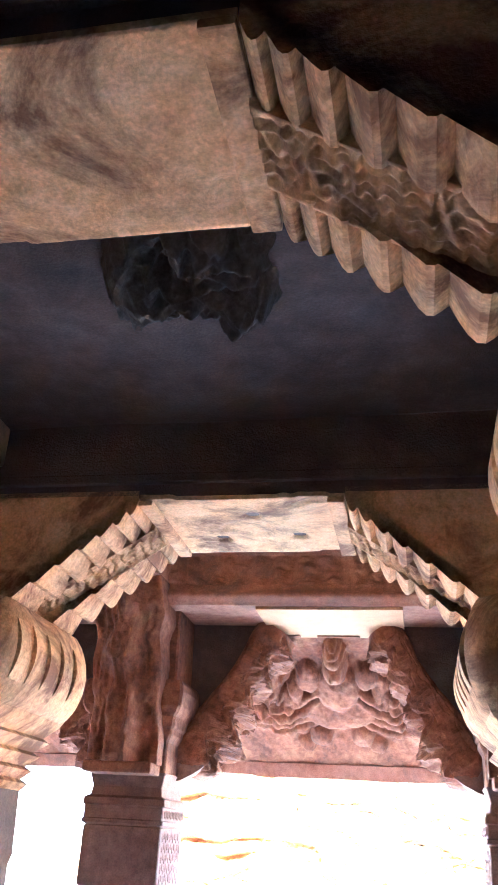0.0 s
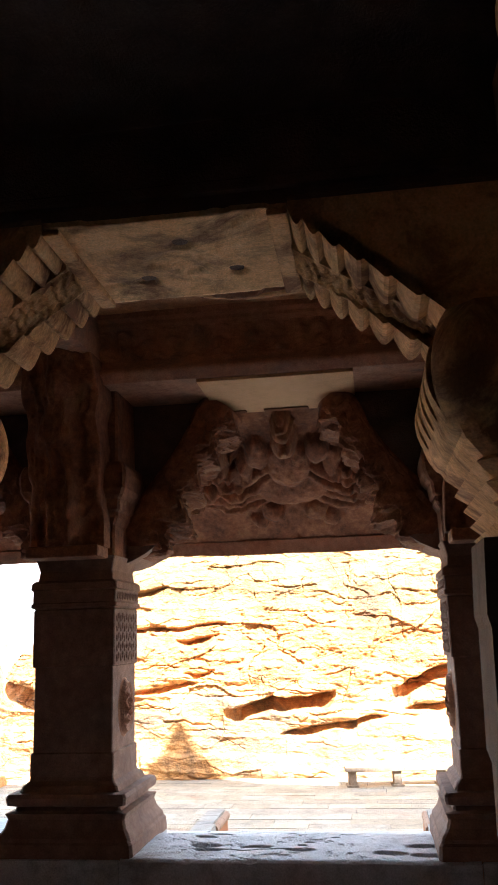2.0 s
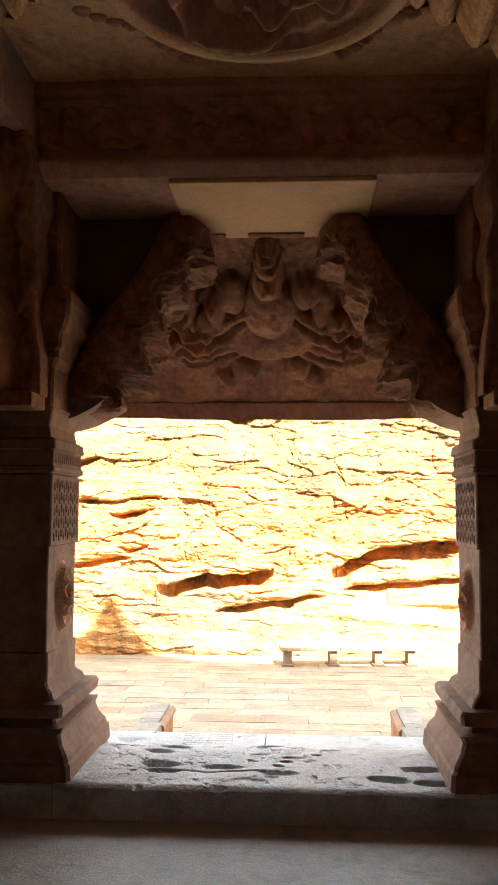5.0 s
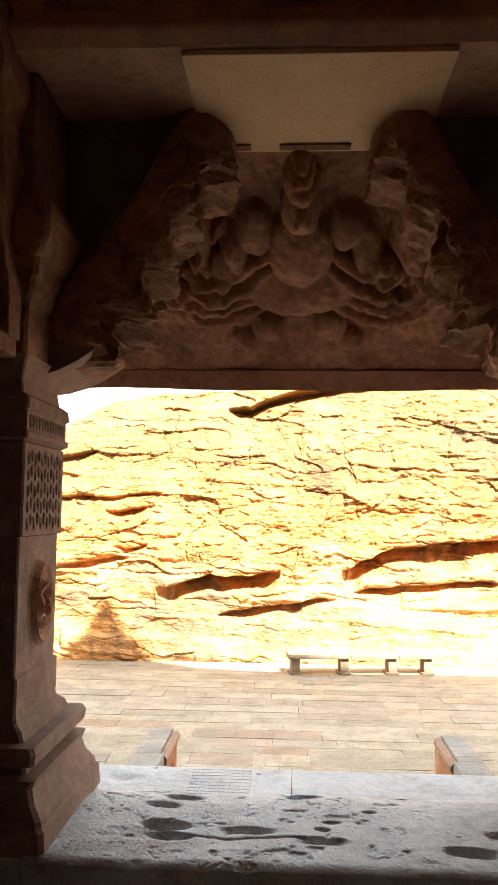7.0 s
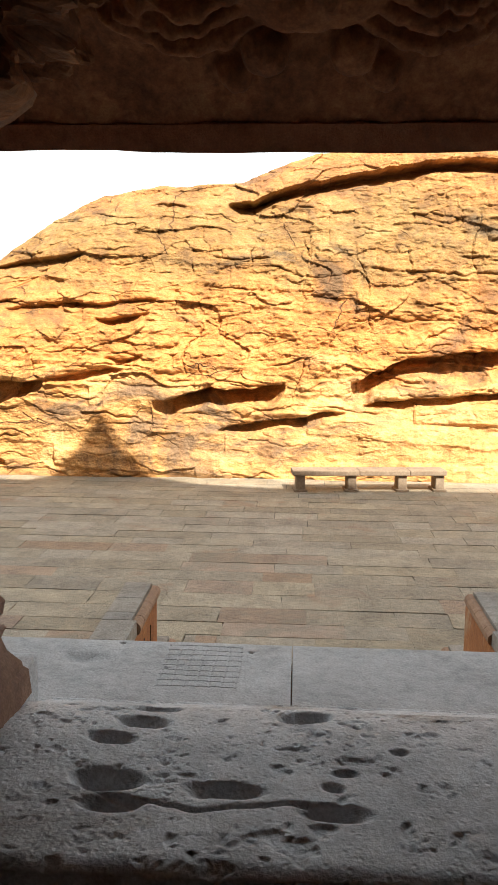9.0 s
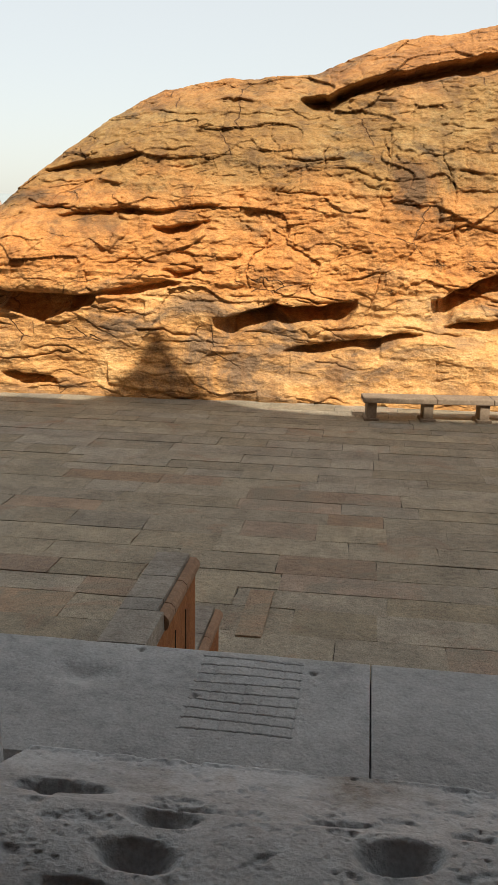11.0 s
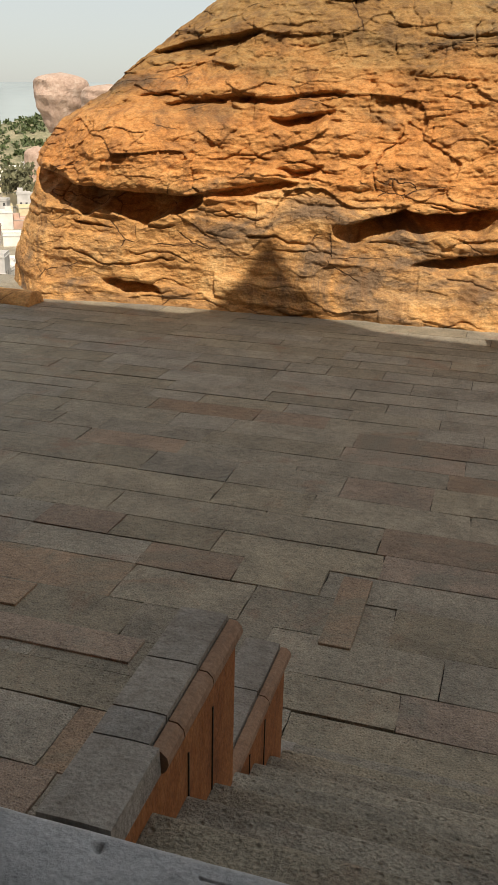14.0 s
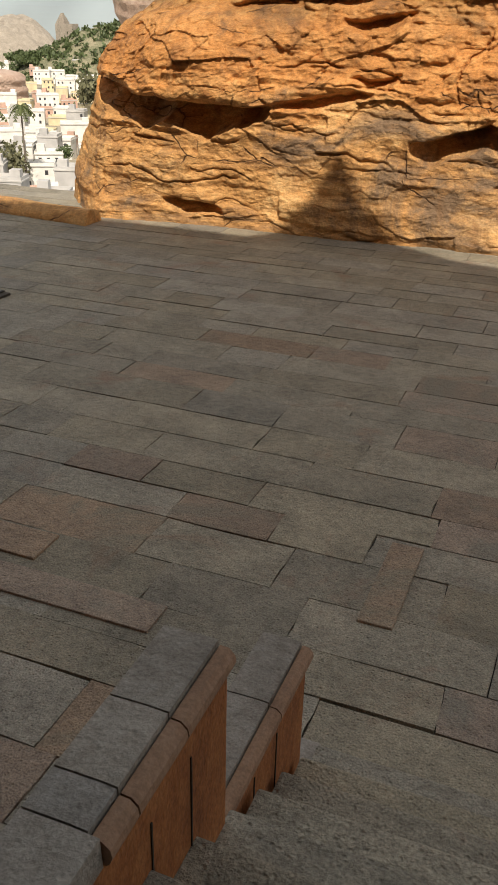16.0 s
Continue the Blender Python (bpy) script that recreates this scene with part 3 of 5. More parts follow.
def strut(cx, side):
    """Carved diagonal bracket from the pillar's head up to the beam, on the court side; its figures are kept to broken masses."""
    n, m = 110, 72
    s, a = np.meshgrid(np.linspace(0, 1, n), np.linspace(0, 2 * math.pi, m, endpoint=False), indexing="ij")
    px, pz = cx + side * (0.29 + 0.74 * s ** 0.95), 4.00 + 1.17 * s
    ca, sa = np.cos(a), np.sin(a)
    rx = 0.135 + 0.03 * np.sin(s * 7)
    ox, oy = np.sign(ca) * np.abs(ca) ** 0.6 * rx, np.sign(sa) * np.abs(sa) ** 0.6 * 0.31
    f = fbm(s * 9 + cx * 3, a * 2.2, 5, 11 + side)
    ridge = (1 - np.abs(f - 0.5) * 4) * 0.085 + 0.05 * np.sin(s * 30 + 2 * sa) * (ca > -0.3)
    ridge = ridge * np.clip(s * 9, 0.1, 1) * np.clip((1 - s) * 9, 0.1, 1)
    grow = 1 + ridge / 0.12 * np.clip(ca + 0.6, 0.15, 1)
    # the cross-section lies across the slope: its broad carved side looks down into the bay
    P = np.stack([px + side * ox * grow * 0.87, 0.81 + oy * (1 + ridge), pz - ox * grow * 0.5], -1)
    verts = P.reshape(-1, 3)
    faces = [(i * m + j, i * m + (j + 1) % m, (i + 1) * m + (j + 1) % m, (i + 1) * m + j) for i in range(n - 1) for j in range(m)]
    faces += [tuple(range(m))[::-1], tuple(range((n - 1) * m, n * m))]
    if side < 0:
        faces = [f[::-1] for f in faces]
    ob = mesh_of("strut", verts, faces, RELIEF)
    tagged(ob, "weathered carved strut leaning from the pillar to the eave", "strut", "carved struts")
    bm = bmesh.new()
    prof = [(0.26, 3.99), (0.34, 4.00), (0.44, 4.03), (0.54, 4.08), (0.61, 4.13), (0.63, 4.17), (0.60, 4.21), (0.52, 4.20), (0.42, 4.18), (0.34, 4.20), (0.26, 4.25)]
    extrude_profile(bm, [(cx + side * (x - 0.095), z - 0.12) for x, z in prof], 0.50, 1.10)
    part("foot", bm, PILLAR, ob, "pale curled stone foot")


for cx in PILLAR_X:
    for side in (-1, 1):
        strut(cx, side)
        corbel_arm(cx, side)


# ---- inner pillars with scroll brackets ----
def scallops(x0, z0, x1, z1, count):
    pts = []
    sizes = [0.6 + 0.9 * i / count for i in range(count)]
    total = sum(sizes)
    run = 0.0
    for i, s in enumerate(sizes):
        a, b = run / total, (run + s) / total
        run += s
        for k in range(7):
            f = k / 6
            q = a + (b - a) * f
            sag = (0.055 + 0.05 * i / count) * math.sin(math.pi * f)
            pts.append((x0 + (x1 - x0) * q, z0 + (z1 - z0) * (a + (b - a) * f ** 2.2) - sag))
    return pts


def inner_pillar(cx, cy, reach):
    top, half = SOFFIT - FLOOR_Z, HALVES[cy]
    e = empty("pillar", (cx, cy, FLOOR_Z), "dark square inner pillar with scroll bracket arms", "pillar", "inner pillars")
    part("pedestal", square_loft(bmesh.new(), [(-0.02, .50), (0.25, .50), (0.28, .46), (0.40, .46), (0.45, .38)], 0.04), SHADE_ROCK, e)
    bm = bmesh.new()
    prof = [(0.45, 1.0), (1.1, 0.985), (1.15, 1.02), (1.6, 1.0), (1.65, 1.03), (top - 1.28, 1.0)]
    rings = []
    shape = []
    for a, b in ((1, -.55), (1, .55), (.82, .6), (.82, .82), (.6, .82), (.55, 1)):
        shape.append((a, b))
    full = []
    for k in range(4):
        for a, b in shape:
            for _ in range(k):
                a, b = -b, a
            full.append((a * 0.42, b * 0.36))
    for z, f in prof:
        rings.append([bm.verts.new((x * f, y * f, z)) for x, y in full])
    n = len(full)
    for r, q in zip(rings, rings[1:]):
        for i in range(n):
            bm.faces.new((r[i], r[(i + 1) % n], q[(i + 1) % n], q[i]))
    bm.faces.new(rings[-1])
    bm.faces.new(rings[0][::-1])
    part("shaft", bm, SHADE_ROCK, e)
    neck = [(1.28, .36), (1.24, .39), (1.22, .36), (1.18, .40), (1.16, .37), (1.11, .42), (1.09, .39), (1.04, .45), (1.02, .42), (0.96, .48), (0.92, .50)]
    part("neck", square_loft(bmesh.new(), [(top - d, h) for d, h in neck], 0.1), PLASTER, e)
    cushion = [(top - 0.94, .49)] + [(top - 0.92 + 0.42 * i / 12, .49 + 0.085 * math.sin(math.pi * (i + 0.6) / 13.2) ** 0.6) for i in range(13)] + [(top - 0.49, .51), (top - 0.47, .45)]
    part("cushion", square_loft(bmesh.new(), cushion, 0.18), PLASTER, e, smooth=True)
    bm = bmesh.new()                                                    # ribs on the cushion
    for k in range(-2, 3):
        for side in (-1, 1):
            pts = [(side * (0.49 + 0.105 * math.sin(math.pi * i / 12) ** 0.6), top - 0.90 + 0.38 * i / 12) for i in range(13)] + [(side * 0.3, top - 0.52), (side * 0.3, top - 0.90)]
            extrude_profile(bm, pts, k * 0.17 - 0.055, k * 0.17 + 0.055)
    part("cushion_ribs", bm, PLASTER, e, smooth=False)
    for side in (-1, 1):
        bm = bmesh.new()
        edge = scallops(reach, top - 0.02, 0.42, top - 0.47, 7)
        pts = [(0.2, top + 0.04), (reach, top + 0.04)] + edge + [(0.2, top - 0.47)]
        for y0, y1 in ((-half, -0.11), (0.11, half)):
            extrude_profile(bm, [(side * x, z) for x, z in pts], y0, y1)
        arm = part("bracket_arm", bm, PLASTER, e, "pale bracket arm with a scalloped underside")
        n, m = 140, 26
        s, w = np.meshgrid(np.linspace(0, 1, n), np.linspace(-1, 1, m), indexing="ij")
        swirl = 0.020 * np.sin(60 * s + 9 * w + 8 * fbm(s * 12, w * 2, 2, 3)) * np.cos(11 * w - 34 * s) * (np.abs(w) < 0.85) + 0.012 * (np.abs(w) > 0.88)
        x = side * (reach + 0.01 - (reach - 0.34) * s)
        z = top - 0.05 - 0.43 * s - 0.02 * np.sin(np.pi * s) - swirl * 0.8
        P = np.stack([x, w * 0.125, z], -1)
        if side > 0:
            P = P[:, ::-1]
        grid_solid("carved_band", P[:, ::-1], np.array((0, 0, 0.16)), PLASTER, arm)
    return e


for cx in INNER_X:
    for cy in ROW_Y[1:]:
        inner_pillar(cx, cy, 1.06)


# ---- carved reliefs on the ceiling ----
def ceiling_roundel(cx, cy, r0, seed, ring, height):
    n, k = 150, 80
    a, r = np.meshgrid(np.linspace(0, 2 * math.pi, n), np.linspace(0, 1, k), indexing="ij")
    x, y = np.cos(a) * r, np.sin(a) * r
    wob = fbm(x * 2.2 + seed, y * 2.2, 3, seed)
    coil = np.sin(3 * a + 15 * r + 9 * wob)
    limbs = np.sin(5 * a - 6 * r + 5 * wob)
    deep = 0.11 * np.clip(coil, -0.5, 1) + 0.06 * np.clip(limbs, -0.5, 1) + 0.05 * (fbm(x * 7, y * 7, 3, seed + 3) - 0.5)
    body = 0.05 * np.exp(-(x / 0.3) ** 2 - ((y + 0.1) / 0.45) ** 2)
    rim = (0.12 * np.exp(-((r - 0.9) / 0.06) ** 2)) if ring else 0
    z = height + 0.02 - (deep + body + 0.06) * np.clip((0.86 - r) * 7, 0, 1) - rim - 0.035 * (r < 0.99)
    if not ring:
        # much broken: knots and strands, fading into the ceiling with an uneven outline
        wx, wy = x * 3.1 + 1.6 * wob, y * 3.1 + 1.3 * fbm(x * 2.5, y * 2.5 + 4, 3, seed + 1)
        strand = 1 - 3.2 * np.abs(fbm(wx, wy, 2, seed + 5) - 0.5)
        knot = 1 - 3.2 * np.abs(fbm(wx * 2.1, wy * 2.1, 2, seed + 6) - 0.5)
        h = 0.09 * np.clip(strand, 0, 1) + 0.055 * np.clip(knot, 0, 1) + 0.03 * fbm(x * 11, y * 11, 3, seed + 7)
        fade = np.clip((0.84 + 0.5 * (fbm(np.cos(a) * 1.7, np.sin(a) * 1.7, 3, seed + 8) - 0.5) - r) * 5, 0, 1)
        z = height + 0.06 - h * fade * 1.35 - 0.03 * fade
    P = np.stack([cx + r0 * x, cy + r0 * y, z], -1)
    faces, verts = [], P.reshape(-1, 3)
    idx = np.arange(n * k).reshape(n, k)
    for i in range(n - 1):
        for j in range(k - 1):
            faces.append((int(idx[i, j]), int(idx[i, j + 1]), int(idx[i + 1, j + 1]), int(idx[i + 1, j])))
    ob = mesh_of("ceiling_relief", verts, faces, CAVE if ring else BOSS, smooth=True)
    if ring:
        # a plain raised hoop round the carving
        bm = bmesh.new()
        loops = []
        for i in range(72):
            t = 2 * math.pi * i / 72
            loops.append([bm.verts.new((cx + q * math.cos(t), cy + q * math.sin(t), zz)) for q, zz in ((r0 * 0.90, height), (r0 * 0.90, height - 0.13), (r0 * 0.93, height - 0.155), (r0 * 0.99, height - 0.15), (r0 * 1.02, height - 0.10), (r0 * 1.03, height))])
        for i in range(72):
            for j in range(5):
                bm.faces.new((loops[i][j], loops[(i + 1) % 72][j], loops[(i + 1) % 72][j + 1], loops[i][j + 1]))
        part("hoop", bm, LIME, ob, "pale plain hoop round the carving", smooth=True)
        # leafy corner carvings between the hoop and the beams
        for k in range(4):
            t = math.pi / 4 + k * math.pi / 2
            bm = bmesh.new()
            for j in range(9):
                w, d = (j - 4) * 0.085, 1.19 + 0.05 * abs(j - 4)
                vs = bmesh.ops.create_icosphere(bm, subdivisions=2, radius=1.0)["verts"]
                for p in vs:
                    p.co = Vector((cx + r0 * d * math.cos(t + w) + p.co.x * 0.05, cy + r0 * d * math.sin(t + w) + p.co.y * 0.035, height + p.co.z * 0.04))
            part("leaf_carving", bm, CAVE, ob, smooth=True)
    return tagged(ob, "round carved relief of coiled forms on the rock ceiling" if ring else "weathered carved relief boss on the dark rock ceiling", "relief")


ceiling_roundel(-0.05, -1.20, 0.68, 5, True, CEIL)
ceiling_roundel(-0.08, -4.22, 0.42, 8, False, HALL_CEIL)


# ---- eave with its carved underside ----
def eave_at(v):
    """The underside of the eave from the beam (0) to its lip (1): y and z."""
    return 0.90 + 1.53 * v, 5.165 - 0.115 * v - 0.86 * v ** 1.5


def eave(x0, x1, figure):
    nx, nv = 260, 150
    x, v = np.meshgrid(np.linspace(x0, x1, nx), np.linspace(0, 1, nv), indexing="ij")
    y, z = eave_at(v)
    q, p = (x - (x0 + x1) / 2), v
    h = 0.012 * (fbm(x * 4, v * 8, 4, 6) - 0.5)
    if figure:
        def mass(cx, cv, rx, rv, amp, soft=0.35):
            """A rounded mass with a steep rim."""
            d = ((q - cx) / rx) ** 2 + ((p - cv) / rv) ** 2
            return amp * np.clip((1.25 - d) / soft, 0, 1) * np.sqrt(np.clip(1.3 - d, 0, 1.3))

        def cord(line, wide, amp, mask):
            return mask * amp * np.sqrt(np.clip(1 - ((p - line) / wide) ** 2, 0, 1))

        nz = 0.03 * (fbm(x * 9, v * 9, 3, 44) - 0.5)
        q, p = q + nz * 2, p + nz
        fig = np.zeros_like(q)

        def lay(*more):
            out = fig
            for k in more:
                out = np.maximum(out, k)
            return out

        fig = lay(mass(0, 0.62, 0.34, 0.10, 0.10), mass(0, 0.45, 0.20, 0.15, 0.17))                                       # belly and trunk
        for s in (-1, 1):
            side = (q * s > 0.12) & (np.abs(q) < 1.3)
            sag = 0.66 - 0.42 * ((np.abs(q) - 0.58) / 0.75) ** 2                                                             # garlands and drapery
            fig = lay(cord(sag - 0.09, 0.035, 0.12, side), cord(sag, 0.03, 0.09, side), cord(sag + 0.07 - 0.03 * np.abs(q), 0.026, 0.07, side), cord(sag + 0.14 - 0.06 * np.abs(q), 0.024, 0.06, side))
            fig = lay(mass(s * 0.28, 0.36, 0.11, 0.10, 0.13), mass(s * 0.40, 0.46, 0.08, 0.10, 0.12), mass(s * 0.20, 0.78, 0.11, 0.055, 0.10), mass(s * 0.34, 0.84, 0.09, 0.04, 0.07))
            fig = lay(mass(s * 0.66, 0.40, 0.14, 0.11, 0.13), mass(s * 0.64, 0.21, 0.085, 0.075, 0.17), mass(s * 0.64, 0.12, 0.06, 0.04, 0.13), mass(s * 0.86, 0.36, 0.09, 0.13, 0.11))
            fig = lay(mass(s * 0.98, 0.50, 0.10, 0.08, 0.10), mass(s * 0.50, 0.52, 0.10, 0.05, 0.11))
        fig = lay(mass(0, 0.25, 0.115, 0.085, 0.26, 0.3), mass(0, 0.15, 0.10, 0.045, 0.22, 0.3), mass(0, 0.10, 0.07, 0.04, 0.19, 0.3), mass(0, 0.055, 0.04, 0.035, 0.15, 0.3))
        for s in (-1, 1):
            fig = fig + mass(s * 0.045, 0.24, 0.026, 0.02, 0.025) - mass(0, 0.295, 0.04, 0.010, 0.02) * 0.5
        crowd = np.clip(1.15 - np.abs(np.abs(q) - 0.80) / 0.40, 0, 1) * np.clip(1.15 - np.abs(p - 0.40) / 0.34, 0, 1)
        f = fbm(x * 7, v * 8, 3, 33)
        fig = fig + crowd * (0.13 * np.clip((np.abs(f - 0.5) * 5 - 0.55) * 2, -0.6, 1))
        broken = 0.85 + 0.45 * (fbm(x * 6, v * 7, 4, 2) - 0.3)
        h = h + fig * broken * 1.15 + 0.05 * (fbm(x * 12, v * 14, 3, 12) - 0.5)
        h = h - 0.03
    slope_y, slope_z = -0.5, -0.86
    y, z = y + slope_y * h, z + slope_z * h
    # the lip: a flat band below the relief
    lip = v > 0.985
    P = np.stack([x, y, z], -1)
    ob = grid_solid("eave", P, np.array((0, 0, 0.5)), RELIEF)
    for p in ob.data.vertices[nx * nv:]:
        p.co.z = 6.6
    return structure(ob, "rock-cut eave with a weathered carved relief underneath" if figure else "rock-cut eave over the next bay", "eave")


eave(BAY_X - 1.55, BAY_X + 1.55, True)
eave(BAY_X - 4.65, BAY_X - 1.555, True)
eave(BAY_X + 1.555, BAY_X + 4.65, True)
eave(-7.2, BAY_X - 4.655, False)
eave(BAY_X + 4.655, 7.2, False)
bm = bmesh.new()
xs = np.linspace(-7.2, 7.2, 160)
lo = 4.10 + 0.035 * (fbm(xs * 1.7, xs * 0, 4, 3) - 0.5)
ring = []
for x, zz in zip(xs, lo):
    ring.append([bm.verts.new(c) for c in ((x, 2.40, zz), (x, 2.40, 4.23), (x, 2.62, 4.38), (x, 2.62, zz + 0.05))])
for a, b in zip(ring, ring[1:]):
    for i in range(4):
        bm.faces.new((a[i], b[i], b[(i + 1) % 4], a[(i + 1) % 4]))
bm.faces.new(ring[0])
bm.faces.new(ring[-1][::-1])
structure(finish("eave_lip", bm, CAVE), "rough chipped lip along the eave's edge", "eave lip")


# ---- cliff over the cave, which shades the court ----
def cliff():
    nx, nz = 420, 50
    u, v = np.meshgrid(np.linspace(-40, 40, nx), np.linspace(0, 1, nz), indexing="ij")
    top = CLIFF_TOP + 0.2 * (fbm(u * 0.5, u * 0, 4, 8) - 0.5) + 1.7 * np.clip(1 - np.abs(u - PEAK_X) / 1.7, 0, 1) + 0.3 * np.clip(1 - np.abs(u - PEAK_X + 0.15) / 0.45, 0, 1)
    top = top - 0.42 * np.clip((u - PEAK_X - 1.3) / 1.6, 0, 1)
    z = 6.55 + (top - 6.55) * v
    y = 2.62 - 0.9 * v ** 2 + 0.25 * (fbm(u * 0.4, z * 0.4, 4, 3) - 0.5) * (v > 0.03) * (v < 0.97)
    P = np.stack([u, y, z], -1)
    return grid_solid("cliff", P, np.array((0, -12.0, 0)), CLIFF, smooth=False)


CLIFF_TOP, PEAK_X = 15.3, 0.0
run = (14.55 - 1.72) / (math.cos(radians(SUN_EL)) * math.cos(radians(SUN_AZ)))
CLIFF_TOP = run * math.sin(radians(SUN_EL))
PEAK_X = -4.1 + (15.0 - 1.72) * math.tan(radians(SUN_AZ))
structure(cliff(), "tall sandstone cliff face rising over the cave", "cliff")
for sx, name in ((-1, "wall_front_left"), (1, "wall_front_right")):
    a, b = sorted((sx * 7.0, sx * 40))
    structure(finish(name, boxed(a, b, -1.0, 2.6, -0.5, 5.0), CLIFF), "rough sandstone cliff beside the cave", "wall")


# ---- sill, platform, stairs ----
def sill():
    nx, ny = 420, 260
    x, y = np.meshgrid(np.linspace(-1.16, 1.18, nx), np.linspace(-0.06, 1.47, ny), indexing="ij")
    z = SILL_Z + 0.02 * (fbm(x * 2, y * 2, 4, 1) - 0.5) - 0.07 * np.clip((y - 0.55) / 0.45, 0, 1) ** 2
    z = z - 0.215 * np.clip((y - 0.95) / 0.5, 0, 1)
    z -= 0.02 * np.clip((0.0 - y) / 0.06, 0, 1) ** 2
    rough = np.clip((fbm(x * 14, y * 14, 4, 5) - 0.62) * 8, 0, 1) * np.clip((fbm(x * 1.5, y * 1.5, 2, 9) - 0.35) * 4, 0, 1)
    chips = np.clip((fbm(x * 55, y * 55, 2, 15) - 0.70) * 7, 0, 1) * np.clip((fbm(x * 3, y * 3, 2, 19) - 0.4) * 5, 0, 1)
    z -= 0.009 * rough + 0.006 * chips
    for hx, hy, rx, ry, d in CUPS:
        hy += 0.05
        skew = 0.35 * np.sin(2.3 * hx + 5 * hy)
        t = np.sqrt(((x - hx + skew * (y - hy)) / (1.3 * rx)) ** 2 + ((y - hy) / (1.3 * ry)) ** 2)
        z -= 1.3 * d * np.clip(1 - t ** 2, 0, 1) ** 1.8
    track = 0.27 + 0.05 * np.sin(x * 5) + 0.05 * (fbm(x * 8, x * 0, 3, 2) - 0.5)
    z -= 0.02 * np.exp(-((y - track) / 0.008) ** 2) * (x > -0.72) * (x < -0.05)
    ob = grid_solid("sill", np.stack([x, y, z], -1), np.array((0, 0, 0)), SILL)
    for p in ob.data.vertices[nx * ny:]:
        p.co.z = 1.3
    return ob


CUPS = [(-0.92, 1.04, .13, .05, .06), (-0.62, 0.70, .085, .05, .06), (-0.70, 0.56, .075, .04, .045), (-0.60, 0.86, .085, .04, .035), (-0.58, 0.96, .08, .035, .03), (-0.66, 0.31, .10, .055, .075), (-0.62, 0.18, .085, .04, .05),
        (-0.30, 0.27, .11, .04, .045), (-0.06, 0.80, .085, .062, .075), (-0.20, 0.97, .07, .03, .02), (0.02, 0.17, .10, .04, .04), (0.02, 0.30, .03, .025, .04), (0.12, 0.97, .06, .03, .02),
        (0.62, 0.10, .10, .05, .075), (0.84, 0.30, .11, .045, .06), (0.86, 0.06, .10, .045, .06), (0.24, 0.52, .03, .02, .02), (0.06, 0.38, .04, .02, .02)]
structure(sill(), "pitted grey rock sill with worn cup hollows", "sill")
for x0, x1 in ((-7.0, -1.165), (1.185, 7.0)):
    structure(finish("sill_side", boxed(x0, x1, -0.06, 1.30, 1.2, SILL_Z - 0.01, 0.015), SILL), "rock sill under the pillars", "sill")
structure(finish("sill_front", boxed(-7.0, 7.0, -0.045, -0.02, 1.6, SILL_Z - 0.035), CAVE), "dark riser below the sill", "riser")

# platform of slabs in front of the sill
structure(finish("platform", boxed(-8.0, 8.0, 1.25, 2.16, -0.3, 1.50), CAVE), "raised masonry platform before the cave", "platform")


def grooved_slab():
    nx, ny = 420, 420
    x, y = np.meshgrid(np.linspace(-1.9, -0.115, nx), np.linspace(1.455, 2.20, ny), indexing="ij")
    z = PLAT_Z + 0.008 * (fbm(x * 5, y * 5, 4, 2) - 0.5)
    inside = (x > -0.745) & (x < -0.36)
    for k in range(9):
        yy = 1.66 + 0.06 * k + 0.005 * np.sin(x * 9 + k)
        z -= (0.004 + 0.003 * fbm(x * 12 + k, x * 0, 2, 4)) * np.exp(-((y - yy) / 0.0028) ** 2) * inside
    for k in range(7):
        xx = -0.735 + 0.061 * k + 0.004 * np.sin(y * 11 + k)
        z -= 0.003 * np.exp(-((x - xx) / 0.0042) ** 2) * (y > 1.65) * (y < 2.15)
    for hx, hy, d in ((-0.32, 2.08, .02), (-0.99, 2.15, .02), (-0.72, 1.86, .012)):
        z -= d * np.exp(-(((x - hx) / 0.012) ** 2 + ((y - hy) / 0.012) ** 2))
    z -= 0.03 * np.exp(-(((x + 1.15) / 0.1) ** 2 + ((y - 1.95) / 0.06) ** 2))
    edge = np.clip((2.20 - y) / 0.02, 0, 1)
    z -= 0.012 * (1 - edge) ** 2
    return grid_solid("platform_slab", np.stack([x, y, z], -1), np.array((0, 0, -0.12)), SLAB)


structure(grooved_slab(), "grey platform slab with a scratched game grid", "slab")
for k, (x0, x1) in enumerate(((-7.9, -5.4), (-5.39, -3.3), (-3.29, -1.91), (-0.110, 1.3), (1.31, 3.4), (3.41, 5.6), (5.61, 7.9))):
    structure(finish("platform_slab", boxed(x0, x1, 1.455, 2.20 - 0.012 * (k % 2), 1.48, PLAT_Z - 0.006 * (k % 3), 0.008), SLAB), "rough grey slab of the platform edge", "slab")

steps = empty("staircase", (0, 2.2, 0), "worn stone steps down to the courtyard", "stairs")
for k in range(8):
    z1 = PLAT_Z - 0.178 * (k + 1)
    part("step", boxed(-1.0, 0.97, 0.26 * k - 0.02 * (k > 0), 0.26 * (k + 1), -0.2, z1, 0.014), PAVE, steps)


